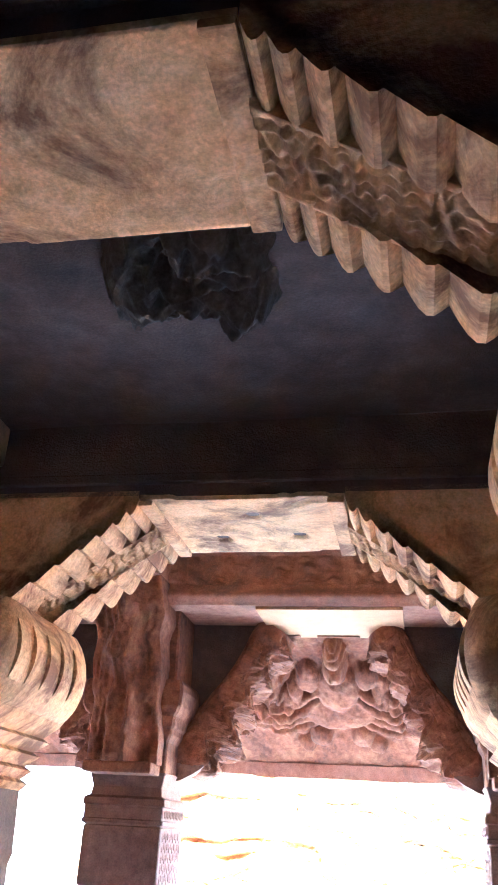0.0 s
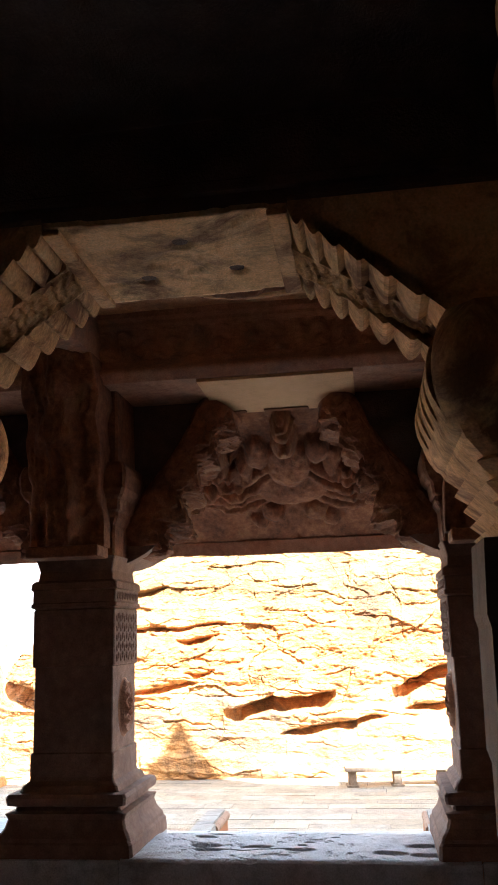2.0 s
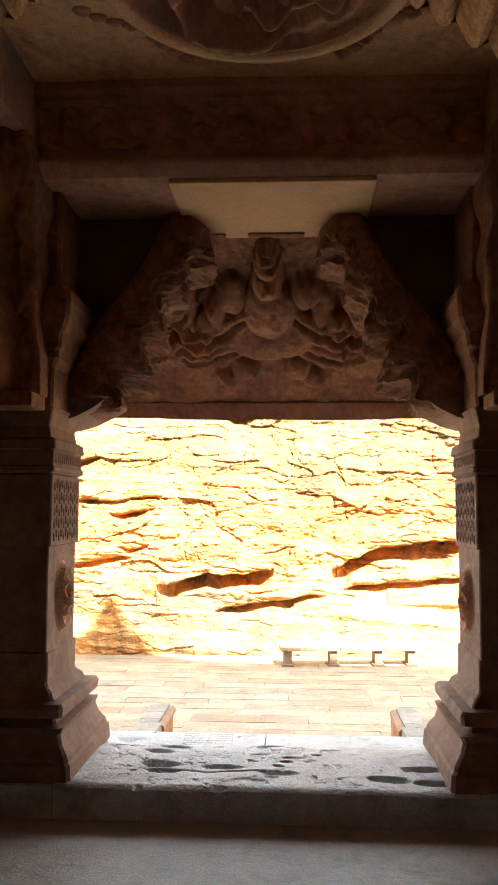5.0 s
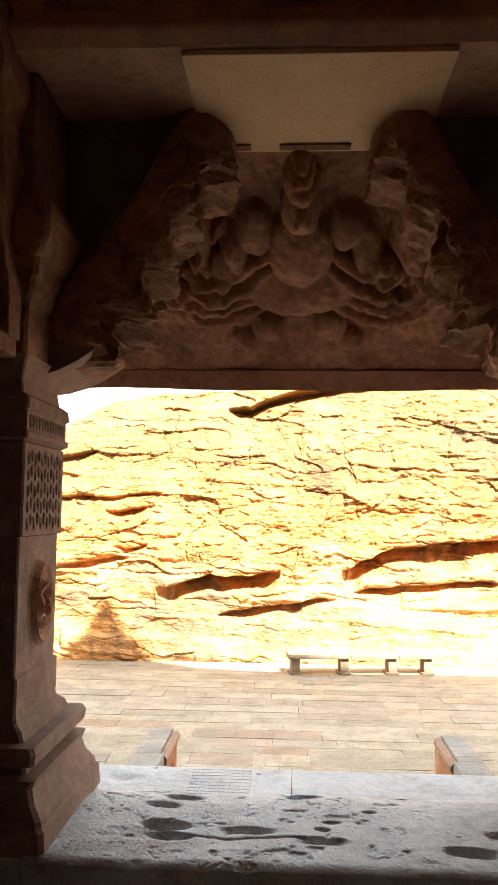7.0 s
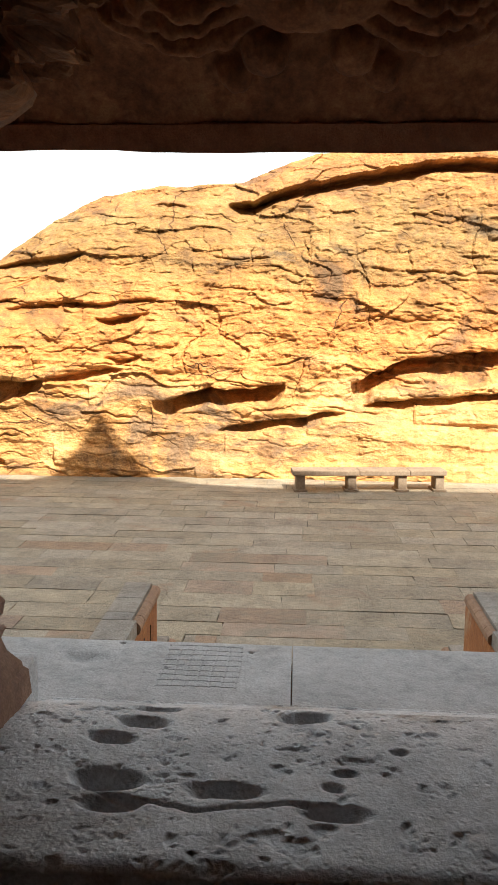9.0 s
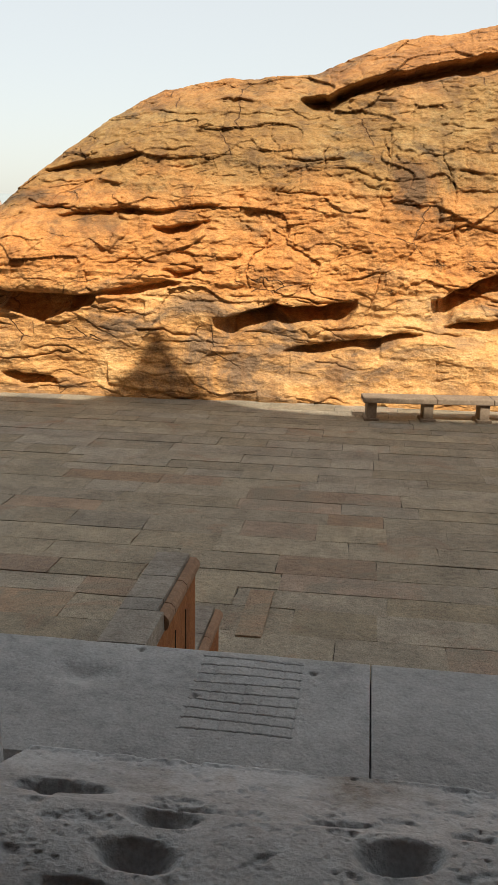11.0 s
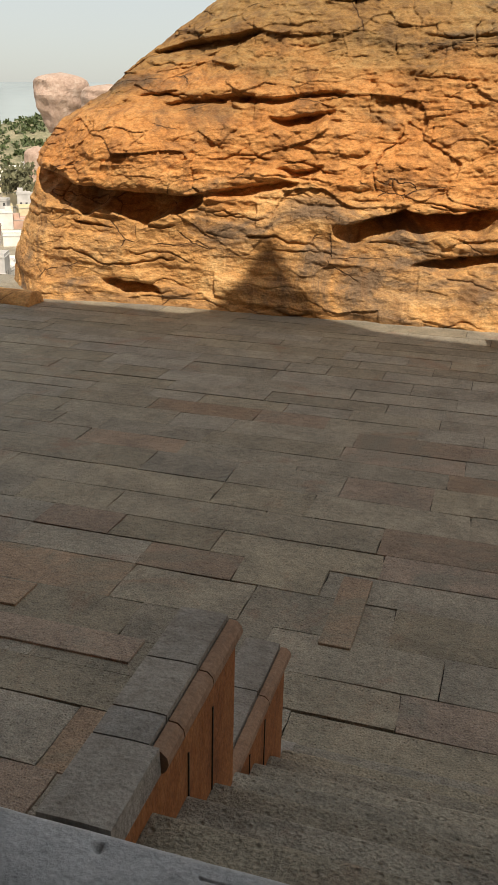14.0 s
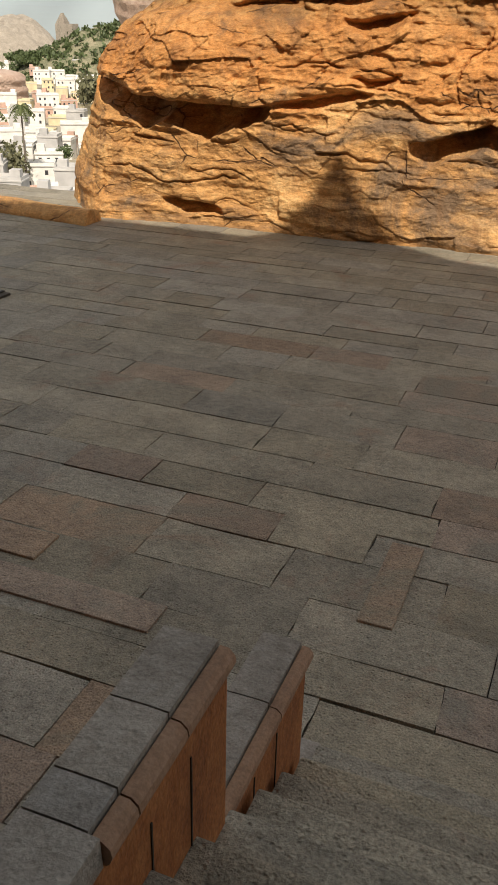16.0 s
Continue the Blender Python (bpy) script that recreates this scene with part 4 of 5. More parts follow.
def parapet(cx, side):
    """Stepped side wall of the stairs: two blocks with round-nosed coping, and a low end stone; side is towards the steps."""
    e = empty("stair_parapet", (cx, 2.2, 0), "stepped stair parapet with ochre face and grey coping", "parapet", "stair parapets")
    for y0, y1, top, dx in ((0.012, 0.99, PLAT_Z - 0.01, 0.0), (0.99, 1.90, 0.87, -0.035)):
        part("block", boxed(-0.10 + dx * side, 0.085 + dx * side, y0, y1, -0.1, top - 0.085, 0.012), OCHRE, e, "ochre-washed sandstone block")
        cuts = (y0, 0.315, 0.44, y1 - 0.30, y1 + 0.005) if top > 1 else (y0 + 0.005, y0 + 0.55, y1 + 0.02)
        for a, b in zip(cuts, cuts[1:]):
            bm = bmesh.new()
            plain_end = a == y0   # the first stone has no nose
            wide = 0.088 if plain_end else 0.056
            slab = [(-0.115, top - 0.09), (-0.115, top - 0.004), (0.0, top), (wide - 0.004, top - 0.002), (wide, top - 0.09)]
            extrude_profile(bm, [(side * (x + dx), z) for x, z in slab], a + 0.003, b - 0.003)
            cop = part("coping", bm, COPING, e)
            if plain_end:
                continue
            bm = bmesh.new()
            nose = [(0.058, top - 0.018), (0.086, top - 0.020), (0.104, top - 0.038), (0.108, top - 0.060), (0.100, top - 0.082), (0.090, top - 0.092), (0.058, top - 0.092)]
            extrude_profile(bm, [(side * (x + dx), z) for x, z in nose], a + 0.003, b - 0.003)
            part("nose", bm, NOSE, cop, "brown rounded coping nose")
    part("end_stone", boxed(-0.09, 0.09, 1.905, 2.12, -0.1, 0.15, 0.02), COPING, e)
    for yj in (0.52, 0.74, 1.32, 1.55):
        part("joint", boxed(side * (0.086 - 0.035 * (yj > 1)) - 0.003, side * (0.086 - 0.035 * (yj > 1)) + 0.003, yj, yj + 0.006, 0.35 if yj > 1 else 0.9, 0.72 if yj > 1 else 1.4), JOINT, e, "dark open joint")
    return e


parapet(-1.075, 1)
parapet(1.065, -1)


# ---- bench ----
def bench(x0, y0, turn):
    e = empty("stone_bench", (x0, y0, 0.0), "long low stone bench on block legs in the courtyard", "bench")
    e.rotation_euler.z = radians(turn)
    for xx in (0.10, 1.09, 2.07, 2.80):
        part("leg", boxed(xx - 0.085, xx + 0.085, -0.17, 0.17, -0.01, 0.315, 0.015), BENCH, e)
        part("foot", boxed(xx - 0.13, xx + 0.13, -0.2, 0.2, -0.02, 0.035, 0.01), BENCH, e)
    for a, b in ((-0.06, 1.22), (1.225, 2.2), (2.205, 2.92)):
        part("seat", boxed(a, b, -0.23, 0.23, 0.31, 0.405, 0.018), BENCH, e)


bench(-0.16, 14.06, 6.5)


# ---- the sunlit rock across the court ----
TOPS = [(-10.0, 0.0), (-9.7, 0.9), (-9.3, 1.8), (-8.85, 2.55), (-8.4, 3.0), (-7.5, 3.55), (-6.5, 4.6), (-5.7, 5.2), (-4.6, 5.7), (-3.2, 5.95), (-2.2, 5.95), (-1.45, 6.05), (-1.05, 6.28), (0.2, 6.72), (2.0, 6.95), (6.0, 7.4), (14.0, 8.0)]


def slot(x, z, pts, height, depth):
    """An undercut: sharp lip along pts (x, z), deepest just below it and fading downward."""
    px, pz = zip(*pts)
    lip = np.interp(x, px, pz) + 0.17 * (fbm(x * 2.5, x * 0 + pz[0] * 7, 5, 5) - 0.5)
    height = height * (0.45 + 1.1 * fbm(x * 1.7, x * 0 + pz[0] * 3, 3, 15))
    ends = np.clip((x - px[0]) / 0.35, 0, 1) * np.clip((px[-1] - x) / 0.35, 0, 1)
    t = (lip - z) / (height * (0.35 + 0.65 * np.sqrt(ends)))
    inside = np.clip((lip - z) / 0.05, 0, 1) * np.clip(1.0 - t, 0, 1) ** 0.6
    brow = 0.09 * np.exp(-((z - lip - 0.10) / 0.14) ** 2) * (z > lip - 0.03) * ends
    return depth * inside * np.sqrt(ends) - brow


def blocks(x, z):
    """Broken faces between the joints: each irregular cell stands a little proud or back, and leans its own way."""
    out = 0
    for sx, sz, amp, seed in ((0.6, 1.1, 0.085, 71), (1.6, 3.0, 0.045, 72), (4.2, 7.0, 0.022, 73)):
        wx = x * sx + 1.1 * (fbm(x * sx * 0.9, z * sz * 0.9, 3, seed) - 0.5)
        wz = z * sz + 0.9 * (fbm(x * sx * 0.9 + 7, z * sz * 0.9, 3, seed + 9) - 0.5)
        best = np.full_like(x, 9.0)
        lean = np.zeros_like(x)
        for dx in (-1, 0, 1):
            for dz in (-1, 0, 1):
                ix, iz = np.floor(wx) + dx, np.floor(wz) + dz
                cx, cz = ix + hash2(ix, iz, seed), iz + hash2(ix, iz, seed + 1)
                d = (wx - cx) ** 2 + (wz - cz) ** 2
                val = hash2(ix, iz, seed + 2) - 0.5 + 0.8 * (hash2(ix, iz, seed + 3) - 0.5) * (wx - cx) + 1.1 * (hash2(ix, iz, seed + 4) - 0.3) * (wz - cz)
                lean = np.where(d < best, val, lean)
                best = np.minimum(best, d)
        out = out + amp * lean
    return out


def rock_face():
    nx, nz = 1100, 480
    u, v = np.meshgrid(np.linspace(0, 1, nx), np.linspace(0, 1, nz), indexing="ij")
    x = -10.0 + 21.0 * u
    tx, tz = zip(*TOPS)
    top = np.interp(x, tx, tz) * 1.055 + 0.16 * (fbm(x * 1.4, x * 0, 4, 1) - 0.5) * np.clip((x + 10) * 2, 0, 1)
    z = -0.1 + (top + 0.1) * v
    r = np.clip(z, 0, 99) / np.maximum(top, 0.6)
    y = 14.85 + 0.10 * z + 2.5 * r ** 4 * np.clip(top / 6, 0, 1) ** 1.5 + 1.25 * (np.clip(-8.4 - x, 0, 9) / 1.4) ** 1.3 + 0.3 * np.clip((x + 3.0) / 2.0, 0, 1) - 0.25 * np.exp(-((z - 2.6) / 1.0) ** 2) * np.exp(-((x + 6.8) / 1.7) ** 2) * 3
    y += 0.05 * np.clip(x, 0, 10)
    # broad swells, bedding, and joints
    y += 0.65 * (fbm(x * 0.35, z * 0.5, 4, 2) - 0.5)
    bed = z + 0.10 * x * 0.4 + 0.35 * (fbm(x * 0.5, z * 0.8, 4, 7) - 0.5)
    layer = bed * 2.3
    step = np.floor(layer) + np.clip((layer - np.floor(layer)) * 6, 0, 1)
    y += 0.14 * (hash2(np.floor(layer), np.floor(x * 0.3 + 3 * hash2(np.floor(layer), 0 * x, 2)), 4) - 0.5) * np.clip((layer - np.floor(layer)) * 8, 0, 1) * np.clip(5 - 5 * (layer - np.floor(layer)), 0, 1)
    for k, (freq, dep, wid) in enumerate(((0.9, 0.08, 0.022), (2.1, 0.055, 0.014), (5.2, 0.035, 0.010))):
        w = (bed + 0.42 * (fbm(x * 1.3, z * 1.2, 5, 20 + k) - 0.5)) * freq
        d = np.abs(w - np.round(w)) / freq
        keep = np.clip((fbm(x * 0.8 + 9 * k, np.round(w) * 3.7, 3, 30 + k) - 0.60) * 9, 0, 1)
        y += dep * keep * np.exp(-(d / wid) ** 2)
        y -= 0.5 * dep * keep * np.exp(-((w - np.round(w)) / freq - 0.06) ** 2 / 0.004) * ((w - np.round(w)) > 0)
    for k, (freq, dep) in enumerate(((0.85, 0.09), (1.9, 0.055))):
        w = (x + 0.5 * (fbm(x * 0.9, z * 1.3, 4, 40 + k) - 0.5) * 1.6) * freq
        d = np.abs(w - np.round(w)) / freq
        keep = np.clip((fbm(np.round(w) * 5.1, z * 1.1, 3, 50 + k) - 0.57) * 9, 0, 1)
        y += dep * keep * np.exp(-(d / 0.014) ** 2) * np.clip((z - 0.9) * 0.8, 0.15, 1)
    rough = 0.45 + 0.75 * np.clip((z - 1.6) * 1.5, 0, 1)   # the low beds are worn smooth
    y += blocks(x, z) * rough
    y += rough * (0.055 * (np.abs(fbm(x * 2.2, z * 4.5, 5, 62) - 0.5) * 2 - 0.4)) + 0.04 * rough * (np.abs(fbm(x * 6, z * 12, 4, 63) - 0.5) * 2 - 0.4)
    y += 0.06 * (fbm(x * 3.5, z * 5, 5, 60) - 0.5) + 0.03 * (fbm(x * 12, z * 18, 3, 61) - 0.5)
    for pts, h, d in UNDERCUTS:
        y += slot(x, z, pts, h, d)
    y = np.where(v > 0.995, y + 0.3, y)
    P = np.stack([x, y, z], -1)
    rows = [P]
    for k, back in enumerate((0.8, 2.5, 7.0)):
        last = P[:, -1:].copy()
        last[..., 1] += back
        last[..., 2] -= 0.06 * back
        rows.append(last)
    return grid_solid("rock_outcrop", np.concatenate(rows, 1), np.array((0, 0, -9)), ROCK, smooth=True)


UNDERCUTS = [(((-3.1, 1.58), (-2.45, 1.72), (-1.95, 1.84), (-1.05, 1.85), (-0.4, 1.93)), 0.36, 0.8),
             (((-1.78, 0.96), (-1.4, 1.10), (-0.7, 1.18), (0.1, 1.30), (0.5, 1.36), (0.85, 1.34)), 0.24, 0.34),
             (((0.95, 1.98), (1.4, 2.20), (2.1, 2.45), (3.1, 2.6), (4.1, 2.7), (7.0, 2.8)), 0.62, 0.7),
             (((1.2, 1.55), (2.2, 1.68), (4.5, 1.8)), 0.22, 0.35),
             (((-9.1, 2.4), (-8.3, 2.28), (-7.6, 2.12), (-6.9, 1.98), (-5.9, 2.0), (-5.3, 2.02)), 0.48, 1.0),
             (((-5.4, 1.98), (-4.9, 2.12), (-4.1, 2.28), (-3.7, 2.30)), 0.16, 0.3),
             (((-7.3, 0.42), (-6.7, 0.40), (-6.2, 0.36)), 0.30, 0.5),
             (((-4.1, 2.45), (-3.7, 2.47), (-3.3, 2.55)), 0.18, 0.3),
             (((-6.9, 4.35), (-5.8, 4.5), (-4.6, 4.62)), 0.20, 0.35),
             (((-6.2, 3.5), (-5.0, 3.6), (-4.3, 3.55), (-3.0, 3.7)), 0.15, 0.22),
             (((-4.3, 3.25), (-3.6, 3.3), (-3.2, 3.38)), 0.22, 0.32),
             (((-1.75, 5.80), (-1.1, 5.86), (-0.4, 6.12), (0.8, 6.45), (2.6, 6.75), (8.0, 7.0)), 0.36, 1.0)]
structure(rock_face(), "huge sunlit orange sandstone outcrop with ledges and undercuts", "rock outcrop")

# ---- courtyard ground and its rim ----
structure(finish("ground", boxed(-12.4, 30.0, 1.5, 15.4, -0.4, -0.035), JOINT), "dark bed under the courtyard paving", "ground")


def rim_stone():
    n, m = 80, 14
    u, a = np.meshgrid(np.linspace(0, 1, n), np.linspace(0, math.pi, m), indexing="ij")
    x, y = -13.5 + 5.2 * u, 15.0 - 0.75 * u
    r = 0.22 + 0.07 * (fbm(u * 6, a, 4, 3) - 0.5)
    P = np.stack([x, y - np.cos(a) * r * 1.2, np.sin(a) * r * 1.05 - 0.02], -1)
    return grid_solid("rim_stone", P, np.array((0, 0, -0.6)), ROCK, smooth=True)


tagged(rim_stone(), "low rounded sandstone rim along the courtyard's edge", "rim stone")
pit = empty("drain_pit", (-7.2, 9.9, 0.004), "dark iron-barred drain opening in the paving", "drain")
part("opening", boxed(-0.35, 0.25, -0.16, 0.16, -0.03, 0.012), JOINT, pit)
for k in range(3):
    part("bar", boxed(-0.28 + 0.2 * k, -0.24 + 0.2 * k, -0.17, 0.17, 0.0, 0.03, 0.005), IRON, pit)


# ---- town, hill and plain beyond ----
TOWN_Z = -42.0
structure(finish("plain", boxed(-4000, 4000, 40.5, 6000, TOWN_Z - 3, TOWN_Z), TOWN_GROUND), "dusty plain below the hill", "ground")
bm = bmesh.new()
box(bm, -400, -12.5, -60, 40.4, TOWN_Z - 2.5, TOWN_Z + 0.3)
structure(finish("town_ground", bm, TOWN_GROUND), "dusty ground below the court's edge", "ground")


def hillside(name, cx, cy, lx, ly, h, seed, mat, label, category, power=2.0):
    n = 70
    u, v = np.meshgrid(np.linspace(-1, 1, n), np.linspace(-1, 1, n), indexing="ij")
    d = np.sqrt(u ** 2 + v ** 2)
    z = h * np.clip(1 - d ** power, 0, 1) * (0.75 + 0.5 * fbm(u * 3 + seed, v * 3, 5, seed))
    P = np.stack([cx + lx * u, cy + ly * v, TOWN_Z - 0.5 + z], -1)
    ob = grid_solid(name, P, np.array((0, 0, -2)), mat, smooth=False)
    return structure(ob, label, category)


def polar(az, dist):
    """A place by its direction to the left of straight ahead, in degrees, and its distance."""
    return -math.sin(radians(az)) * dist, math.cos(radians(az)) * dist


hx, hy = polar(29.0, 820)
hillside("scrub_hill", hx, hy, 130, 110, 50, 3, SCRUB, "scrub-covered hill behind the town", "hill", 1.3)


def scrub(cx, cy, lx, ly, h, seed, count):
    """Bushes over the slope of a hill."""
    gen = random.Random(seed)
    verts, faces = [], []
    for _ in range(count):
        u, v = gen.uniform(-0.95, 0.95), gen.uniform(-0.95, 0.6)
        d = math.hypot(u, v)
        if d > 0.97:
            continue
        z = h * (1 - d ** 1.3) * (0.75 + 0.5 * float(fbm(np.array(u * 3 + 3), np.array(v * 3), 5, 3)))
        size = gen.uniform(1.6, 4.2)
        for _ in range(14):
            c = Vector((cx + lx * u + gen.gauss(0, size * 0.5), cy + ly * v + gen.gauss(0, size * 0.5), TOWN_Z - 0.5 + z + abs(gen.gauss(0.6, 0.45)) * size * 0.6))
            r = Euler((gen.uniform(0, 6), gen.uniform(0, 6), gen.uniform(0, 6))).to_matrix()
            b = len(verts)
            verts += [c + r @ Vector(q) * size * 0.42 for q in ((-1, -.6, 0), (1, -.5, .2), (.8, .7, 0), (-.7, .6, .3))]
            faces.append((b, b + 1, b + 2, b + 3))
    tagged(mesh_of("hillside_scrub", verts, faces, LEAF), "green thorn scrub covering the hillside", "scrub", kind="stuff")


scrub(hx, hy, 130, 110, 50, 21, 900)
hx, hy = polar(25.5, 350)
hillside("tor_hill", hx, hy, 26, 40, 47, 7, SCRUB, "scrubby shoulder of hill under the tor", "hill", 3.0)
hx, hy = polar(37, 1250)
hillside("far_ridge", hx, hy, 95, 80, 50, 5, FARROCK, "pale far rock ridge", "ridge", 3.0)
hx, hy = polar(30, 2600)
hillside("far_plateau", hx, hy, 2600, 300, 128, 9, HAZE, "far plateau on the skyline, painted in a haze tone", "ridge", 4.0)


def boulder(name, az, dist, w, z0, z1, seed, label, overhang=0.0):
    cx, cy = polar(az, dist)
    n, m = 64, 40
    a, t = np.meshgrid(np.linspace(0, 2 * math.pi, n), np.linspace(0, 1, m), indexing="ij")
    prof = (1 - np.clip((t - 0.8) / 0.2, 0, 1) ** 3) * (1 - overhang * np.clip(1 - t / 0.62, 0, 1))
    rr = w * prof * (0.82 + 0.36 * fbm(np.cos(a) * 1.6 + seed, np.sin(a) * 1.6 + t * 3, 5, seed)) + 0.05 * w * np.sin(t * 24 + 3 * np.cos(a)) * fbm(np.cos(a) * 2 + 5, np.sin(a) * 2, 3, seed + 2)
    P = np.stack([cx + rr * np.cos(a), cy + rr * np.sin(a), z0 + (z1 - z0) * t], -1)
    verts = P[:-1].reshape(-1, 3).tolist()
    faces = []
    for i in range(n - 1):
        for j in range(m - 1):
            faces.append((i * m + j, ((i + 1) % (n - 1)) * m + j, ((i + 1) % (n - 1)) * m + j + 1, i * m + j + 1))
    return tagged(mesh_of(name, verts, faces, TORROCK), label, "rock")


boulder("rock_tor", 28.5, 330, 10.0, -2, 18.0, 4, "overhanging flat-topped rock tor on the hill", 0.5)
boulder("hill_boulder", 25.6, 310, 9.0, 0, 14.0, 7, "rounded pale boulders beside the tor", 0.0)
boulder("town_boulder", 37.2, 560, 16.0, -44, -22, 6, "brown boulder standing among the houses", 0.0)
boulder("town_boulder", 30.2, 520, 7.0, -44, -12, 9, "brown boulder standing among the houses", 0.0)


def house(w, d, h, wall_mat, seed):
    rng = random.Random(seed)
    e = empty("house", (0, 0, 0), "whitewashed flat-roofed town house", "house", "town houses")
    part("wall", boxed(-w / 2, w / 2, -d / 2, d / 2, -2, h), wall_mat, e)
    part("roof", boxed(-w / 2 - .25, w / 2 + .25, -d / 2 - .25, d / 2 + .25, h, h + 0.3), ROOFGREY, e)
    bm = bmesh.new()
    for a, b, c, f in ((-w / 2, w / 2, -d / 2, -d / 2 + .2), (-w / 2, w / 2, d / 2 - .2, d / 2), (-w / 2, -w / 2 + .2, -d / 2 + .2, d / 2 - .2), (w / 2 - .2, w / 2, -d / 2 + .2, d / 2 - .2)):
        box(bm, a, b, c, f, h + .3, h + 1.1)
    part("roof_parapet", bm, wall_mat, e)
    if rng.random() < 0.6:
        part("stair_room", boxed(-w / 2 + .4, -w / 2 + 3.0, 0, 2.6, h + .3, h + 2.8), wall_mat, e)
    for z in np.arange(1.2, h - 1.2, 3.1):
        for x in np.arange(-w / 2 + 1.2, w / 2 - 1.0, 2.6):
            if rng.random() < 0.75:
                part("window", boxed(x, x + 1.0, -d / 2 - .04, -d / 2 + .02, z, z + 1.3), WINDOW, e)
    return e


kinds = [house(9, 8, 6.4, WHITEWASH, 1), house(7, 9, 3.4, CREAM, 2), house(12, 8, 6.6, WHITEWASH, 3), house(8, 7, 9.4, GREYWALL, 4), house(10, 9, 3.6, WHITEWASH, 5), house(7.5, 7, 6.2, CREAM, 6), house(9, 7, 3.5, PINKWALL, 7)]
rng = random.Random(5)
spots = []
for ring_d, step_d in ((180, 15), (195, 15), (210, 15), (225, 15), (241, 15), (258, 15), (276, 16), (295, 17), (316, 18), (338, 20), (362, 22), (388, 24), (416, 26), (448, 30), (484, 34), (524, 36), (570, 40), (625, 50), (690, 50), (765, 50)):
    az = 28.0
    while az < 39.5:
        spots.append((az + rng.uniform(-.3, .3), ring_d + rng.uniform(-4, 4)))
        az += math.degrees(11.5 / ring_d)
used = set()
for i, (az, dist) in enumerate(spots):
    if rng.random() < 0.14:
        continue
    k = rng.randrange(len(kinds))
    x, y = polar(az, dist)
    lift = 10.0 * np.clip((dist - 450) / 400, 0, 1)
    m = pose(x, y, TOWN_Z + lift, 0, 0, 30 + rng.choice((0, 90, 0, 180)) + rng.uniform(-12, 12))
    if k not in used:
        kinds[k].matrix_world = m
        used.add(k)
    else:
        copy_thing(kinds[k], m)


def palm(az, dist, height, seed):
    rng = random.Random(seed)
    x, y = polar(az, dist)
    e = empty("palm_tree", (x, y, TOWN_Z), "tall coconut palm standing among the houses", "palm tree", "palms")
    bm = bmesh.new()
    bmesh.ops.create_cone(bm, cap_ends=True, segments=8, radius1=0.35, radius2=0.2, depth=height, matrix=Matrix.Translation((0, 0, height / 2)))
    part("trunk", bm, BARK, e)
    bm = bmesh.new()
    for k in range(22):
        a, up = rng.uniform(0, 6.28), rng.uniform(-0.5, 1.1)
        pts = []
        for i in range(9):
            s = i / 8
            out = 3.9 * s * math.cos(up * 0.8)
            pts.append(Vector((math.cos(a) * out, math.sin(a) * out, height + 2.4 * s * up - 2.8 * s * s)))
        side = Vector((-math.sin(a), math.cos(a), 0))
        for p, q in zip(pts, pts[1:]):
            for sg in (-1, 1):
                tip = (p + q) / 2 + side * sg * 0.8 + Vector((0, 0, -0.5))
                bm.faces.new([bm.verts.new(p), bm.verts.new(q), bm.verts.new(tip)])
    ob = bpy.data.meshes.new("crown")
    bm.to_mesh(ob)
    bm.free()
    ob.materials.append(PALM)
    new("crown", ob).parent = e


palm(36.0, 262, 24, 1)
palm(37.6, 280, 22, 2)
palm(37.0, 700, 18, 3)


def tree(az, dist, height, spread, seed, mat, label):
    rng = random.Random(seed)
    x, y = polar(az, dist)
    lift = 10.0 * np.clip((dist - 450) / 400, 0, 1)
    e = empty("tree", (x, y, TOWN_Z + lift), label, "tree", "town trees")
    bm = bmesh.new()
    bmesh.ops.create_cone(bm, cap_ends=True, segments=7, radius1=0.4, radius2=0.15, depth=height * 0.7, matrix=Matrix.Translation((0, 0, height * 0.35)))
    for k in range(5):
        a = rng.uniform(0, 6.28)
        m = Matrix.Translation((0, 0, height * 0.45)) @ Euler((0.7, 0, a)).to_matrix().to_4x4() @ Matrix.Translation((0, 0, height * 0.2))
        bmesh.ops.create_cone(bm, cap_ends=True, segments=5, radius1=0.16, radius2=0.05, depth=height * 0.4, matrix=m)
    part("trunk", bm, BARK, e)
    n = 900
    verts, faces = [], []
    lobes = [(rng.gauss(0, spread * 0.4), rng.gauss(0, spread * 0.4), height * rng.uniform(0.5, 0.9)) for _ in range(9)]
    for k in range(n):
        lx, ly, lz = lobes[k % 9]
        c = Vector((lx + rng.gauss(0, spread * 0.22), ly + rng.gauss(0, spread * 0.22), lz + rng.gauss(0, height * 0.08)))
        r = Euler((rng.uniform(0, 6), rng.uniform(0, 6), rng.uniform(0, 6))).to_matrix()
        b = len(verts)
        s = rng.uniform(0.06, 0.12) * spread
        verts += [c + r @ Vector(q) * s for q in ((-1, -.6, 0), (1, -.5, .2), (.8, .7, 0), (-.7, .6, .3))]
        faces.append((b, b + 1, b + 2, b + 3))
    mesh_of("crown", verts, faces, mat, e)


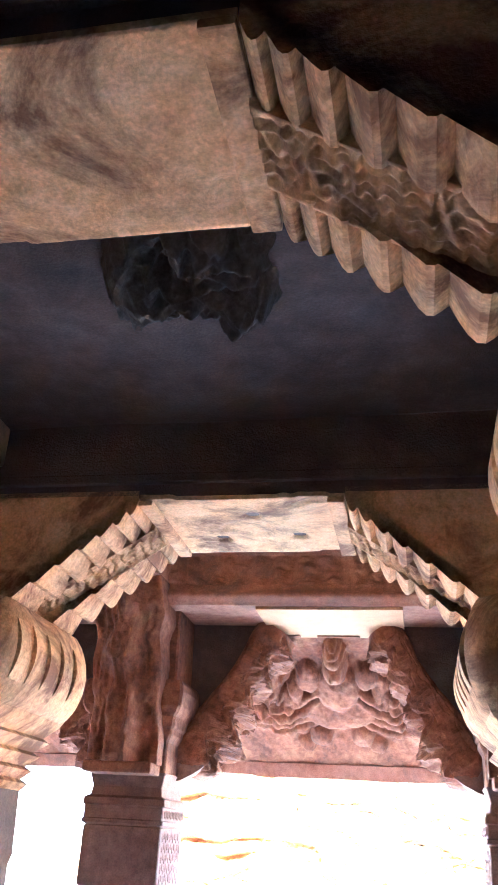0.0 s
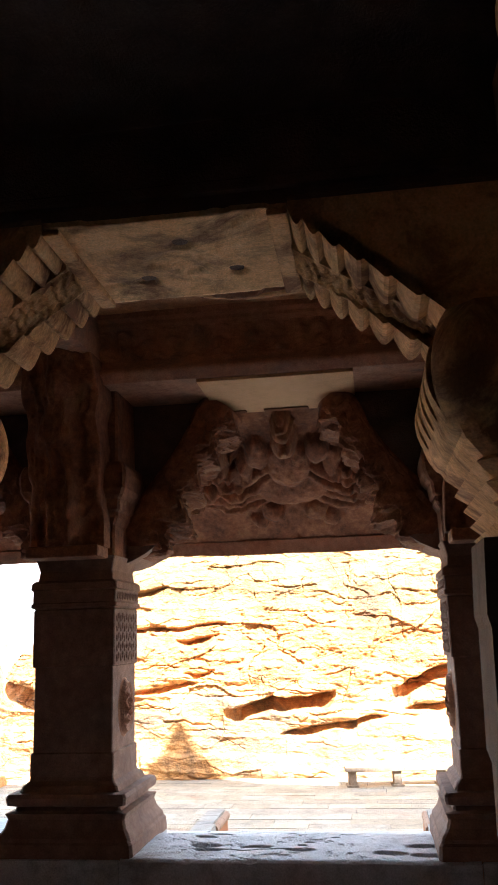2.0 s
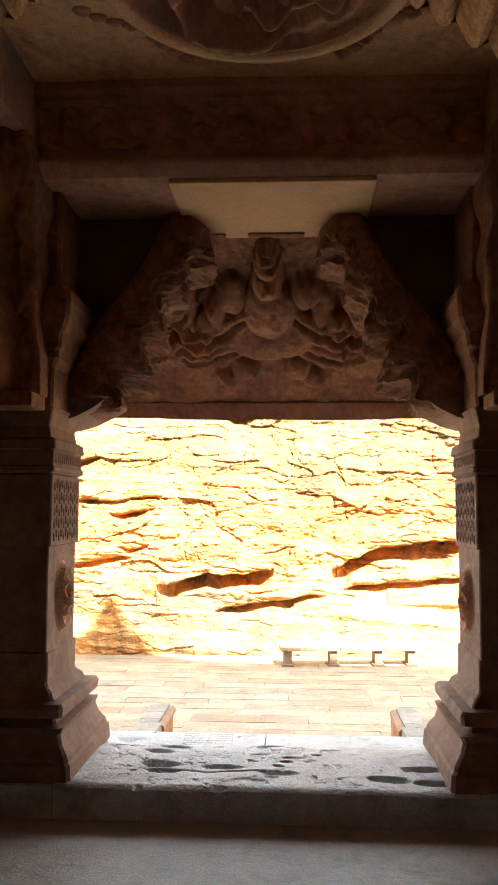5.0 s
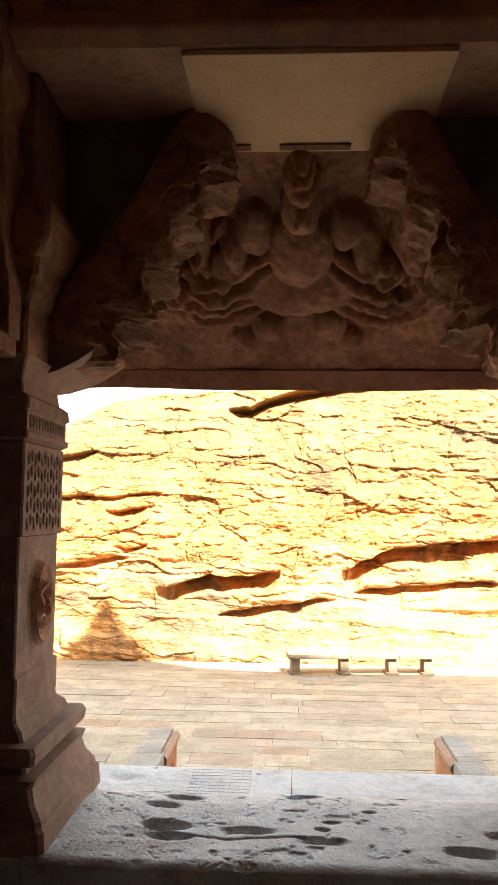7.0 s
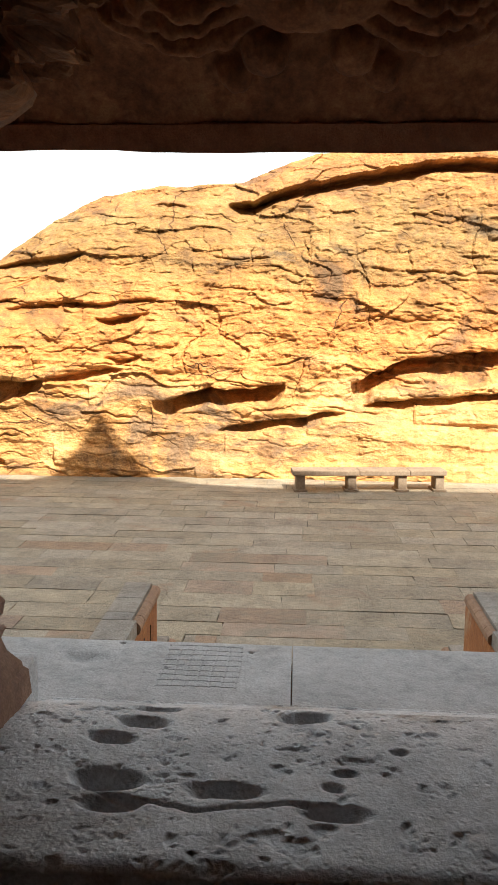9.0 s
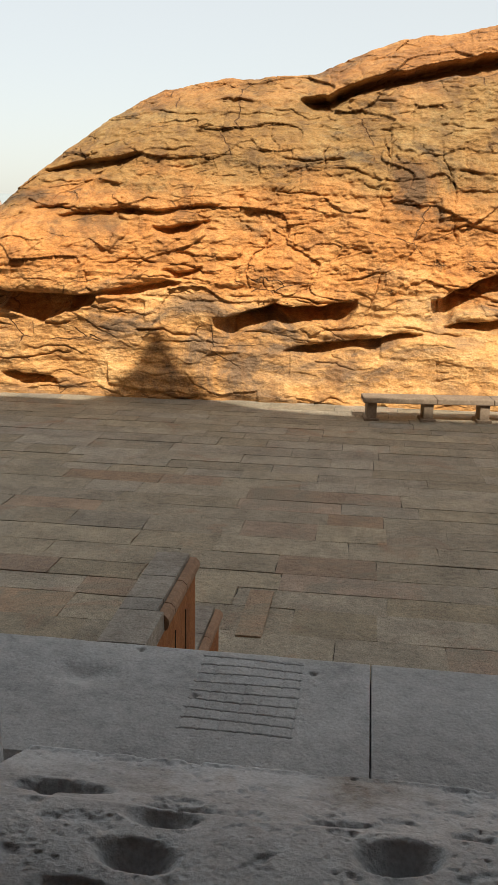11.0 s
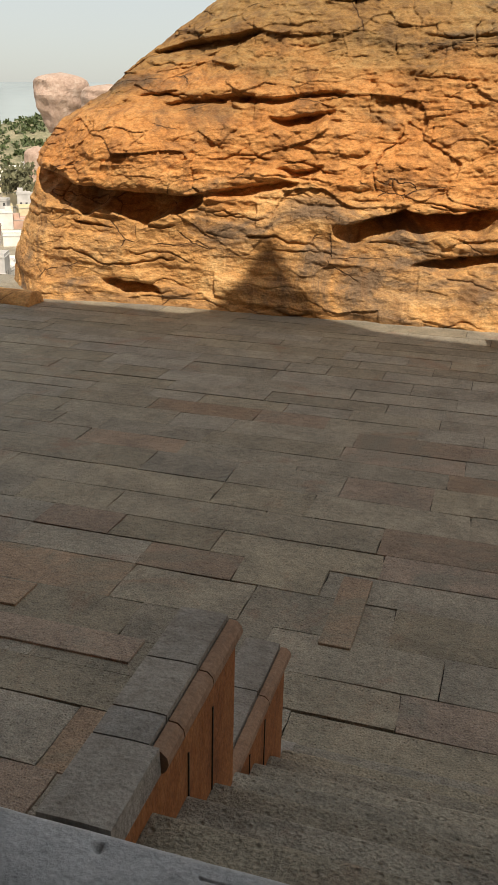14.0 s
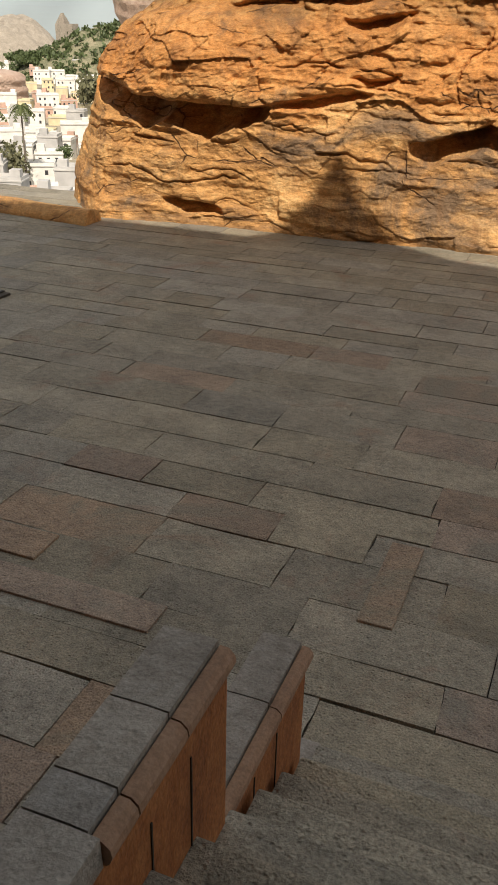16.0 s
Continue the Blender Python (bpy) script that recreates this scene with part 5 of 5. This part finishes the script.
tree(31.5, 465, 22, 11, 1, DRYLEAF, "dusty green spreading tree among the houses")
tree(36.9, 262, 14, 6, 2, DRYLEAF, "thin dry tree below the court's edge")
tree(33.6, 300, 8, 4, 3, LEAF, "small green tree among the houses")
tree(35.5, 800, 14, 16, 4, LEAF, "green tree on the hillside")
tree(34.3, 810, 14, 16, 5, LEAF, "green tree on the hillside")
tree(33.0, 790, 14, 16, 6, LEAF, "green tree on the hillside")
tree(29.0, 560, 30, 16, 7, LEAF, "green tree near the tor")


def small_temple(az, dist):
    x, y = polar(az, dist)
    e = empty("stone_temple", (x, y, -2.0), "small stepped stone temple on the far hillside", "temple")
    part("hall", boxed(-9, 9, -5, 5, -30, 4), FARROCK, e)
    bm = bmesh.new()
    for k in range(5):
        s = 4.2 - 0.75 * k
        box(bm, -8 + 4 - s, -8 + 4 + s, -s, s, 4 + k * 1.7, 5.7 + k * 1.7)
    part("tower", bm, FARROCK, e)


small_temple(33.0, 860)


# ---- courtyard paving, stone by stone ----
pavement = structure(new("pavement"), "courtyard paved with large worn sandstone slabs", "pavement")
rng = random.Random(11)
protos = []
for k in range(14):
    bm = bmesh.new()
    box(bm, -0.5, 0.5, -0.5, 0.5, -0.12, 0.0)
    top = [f for f in bm.faces if f.normal.z > 0.9]
    bmesh.ops.subdivide_edges(bm, edges=[e for e in bm.edges if all(abs(v.co.z) < 0.01 for v in e.verts)], cuts=2)
    for v in bm.verts:
        if abs(v.co.z) < 0.01:
            v.co.x += rng.uniform(-0.008, 0.008)
            v.co.y += rng.uniform(-0.014, 0.014)
            v.co.z -= rng.uniform(0, 0.007)
    me = bpy.data.meshes.new("paving_stone")
    bmesh.ops.recalc_face_normals(bm, faces=bm.faces)
    bm.to_mesh(me)
    bm.free()
    me.materials.append(PAVE_RED if k in (3, 9, 12) else PAVE)
    protos.append(me)


def stone_piece(x0, x1, y0, y1):
    ob = new("paving_stone", protos[rng.randrange(14)])
    ob.parent = pavement
    g = rng.choice((0.004, 0.006, 0.010, 0.017))
    ob.location = ((x0 + x1) / 2, (y0 + y1) / 2, rng.uniform(-0.008, 0.0) - 0.006)
    ob.scale = (x1 - x0 - 0.004, y1 - y0 - g, 1)
    ob.rotation_euler = (rng.uniform(-.004, .004), rng.uniform(-.003, .003), 0)


# a reddish stone laid lengthwise, a little proud of the rows
part("paving_stone", boxed(-1.128, -0.912, 5.45, 6.36, -0.1, 0.0035, 0.006), PAVE_RED, pavement)
part("paving_stone", boxed(-3.40, -2.20, 4.86, 5.12, -0.1, 0.0035, 0.006), PAVE_RED, pavement)
part("paving_stone", boxed(-4.10, -3.22, 5.22, 5.52, -0.1, 0.0035, 0.006), PAVE_RED, pavement)
y = 2.21
rest_v, rest_f = [], []
while y < 16.4:
    d = rng.uniform(0.32, 0.52)
    x = -12.4 + rng.uniform(0, 0.8)
    while x < 9:
        w = rng.uniform(0.55, 1.5)
        if not (x < 0.97 and x + w > -1.0 and y < 4.28):
            if -5.6 < x < 2.4 and y < 9.6:
                stone_piece(x, x + w, y, y + d)
            else:
                b = len(rest_v)
                z = -0.01 + rng.uniform(-.006, 0)
                x1, y1 = x + w - rng.choice((0.004, 0.01)), y + d - rng.choice((0.004, 0.008, 0.018, 0.03))
                rest_v += [(x, y, z), (x1, y, z), (x1, y1, z), (x, y1, z), (x, y, -.1), (x1, y, -.1), (x1, y1, -.1), (x, y1, -.1)]
                rest_f += [(b, b + 1, b + 2, b + 3), (b, b + 4, b + 5, b + 1), (b + 1, b + 5, b + 6, b + 2), (b + 2, b + 6, b + 7, b + 3), (b + 3, b + 7, b + 4, b)]
        elif x < -1.0:
            stone_piece(x, -1.01, y, y + d)
            if y + d > 4.34:
                stone_piece(-1.0, min(x + w, 0.97), 4.285, y + d)
        elif x + w > 0.97 and x < 0.97:
            stone_piece(0.98, x + w, y, y + d)
            if y + d > 4.34:
                stone_piece(x, 0.975, 4.285, y + d)
        elif y + d > 4.34:
            stone_piece(x, x + w, 4.285, y + d)
        x += w
    y += d
tagged(mesh_of("paving_rest", rest_v, rest_f, PAVE_REST, pavement), kind="stuff")
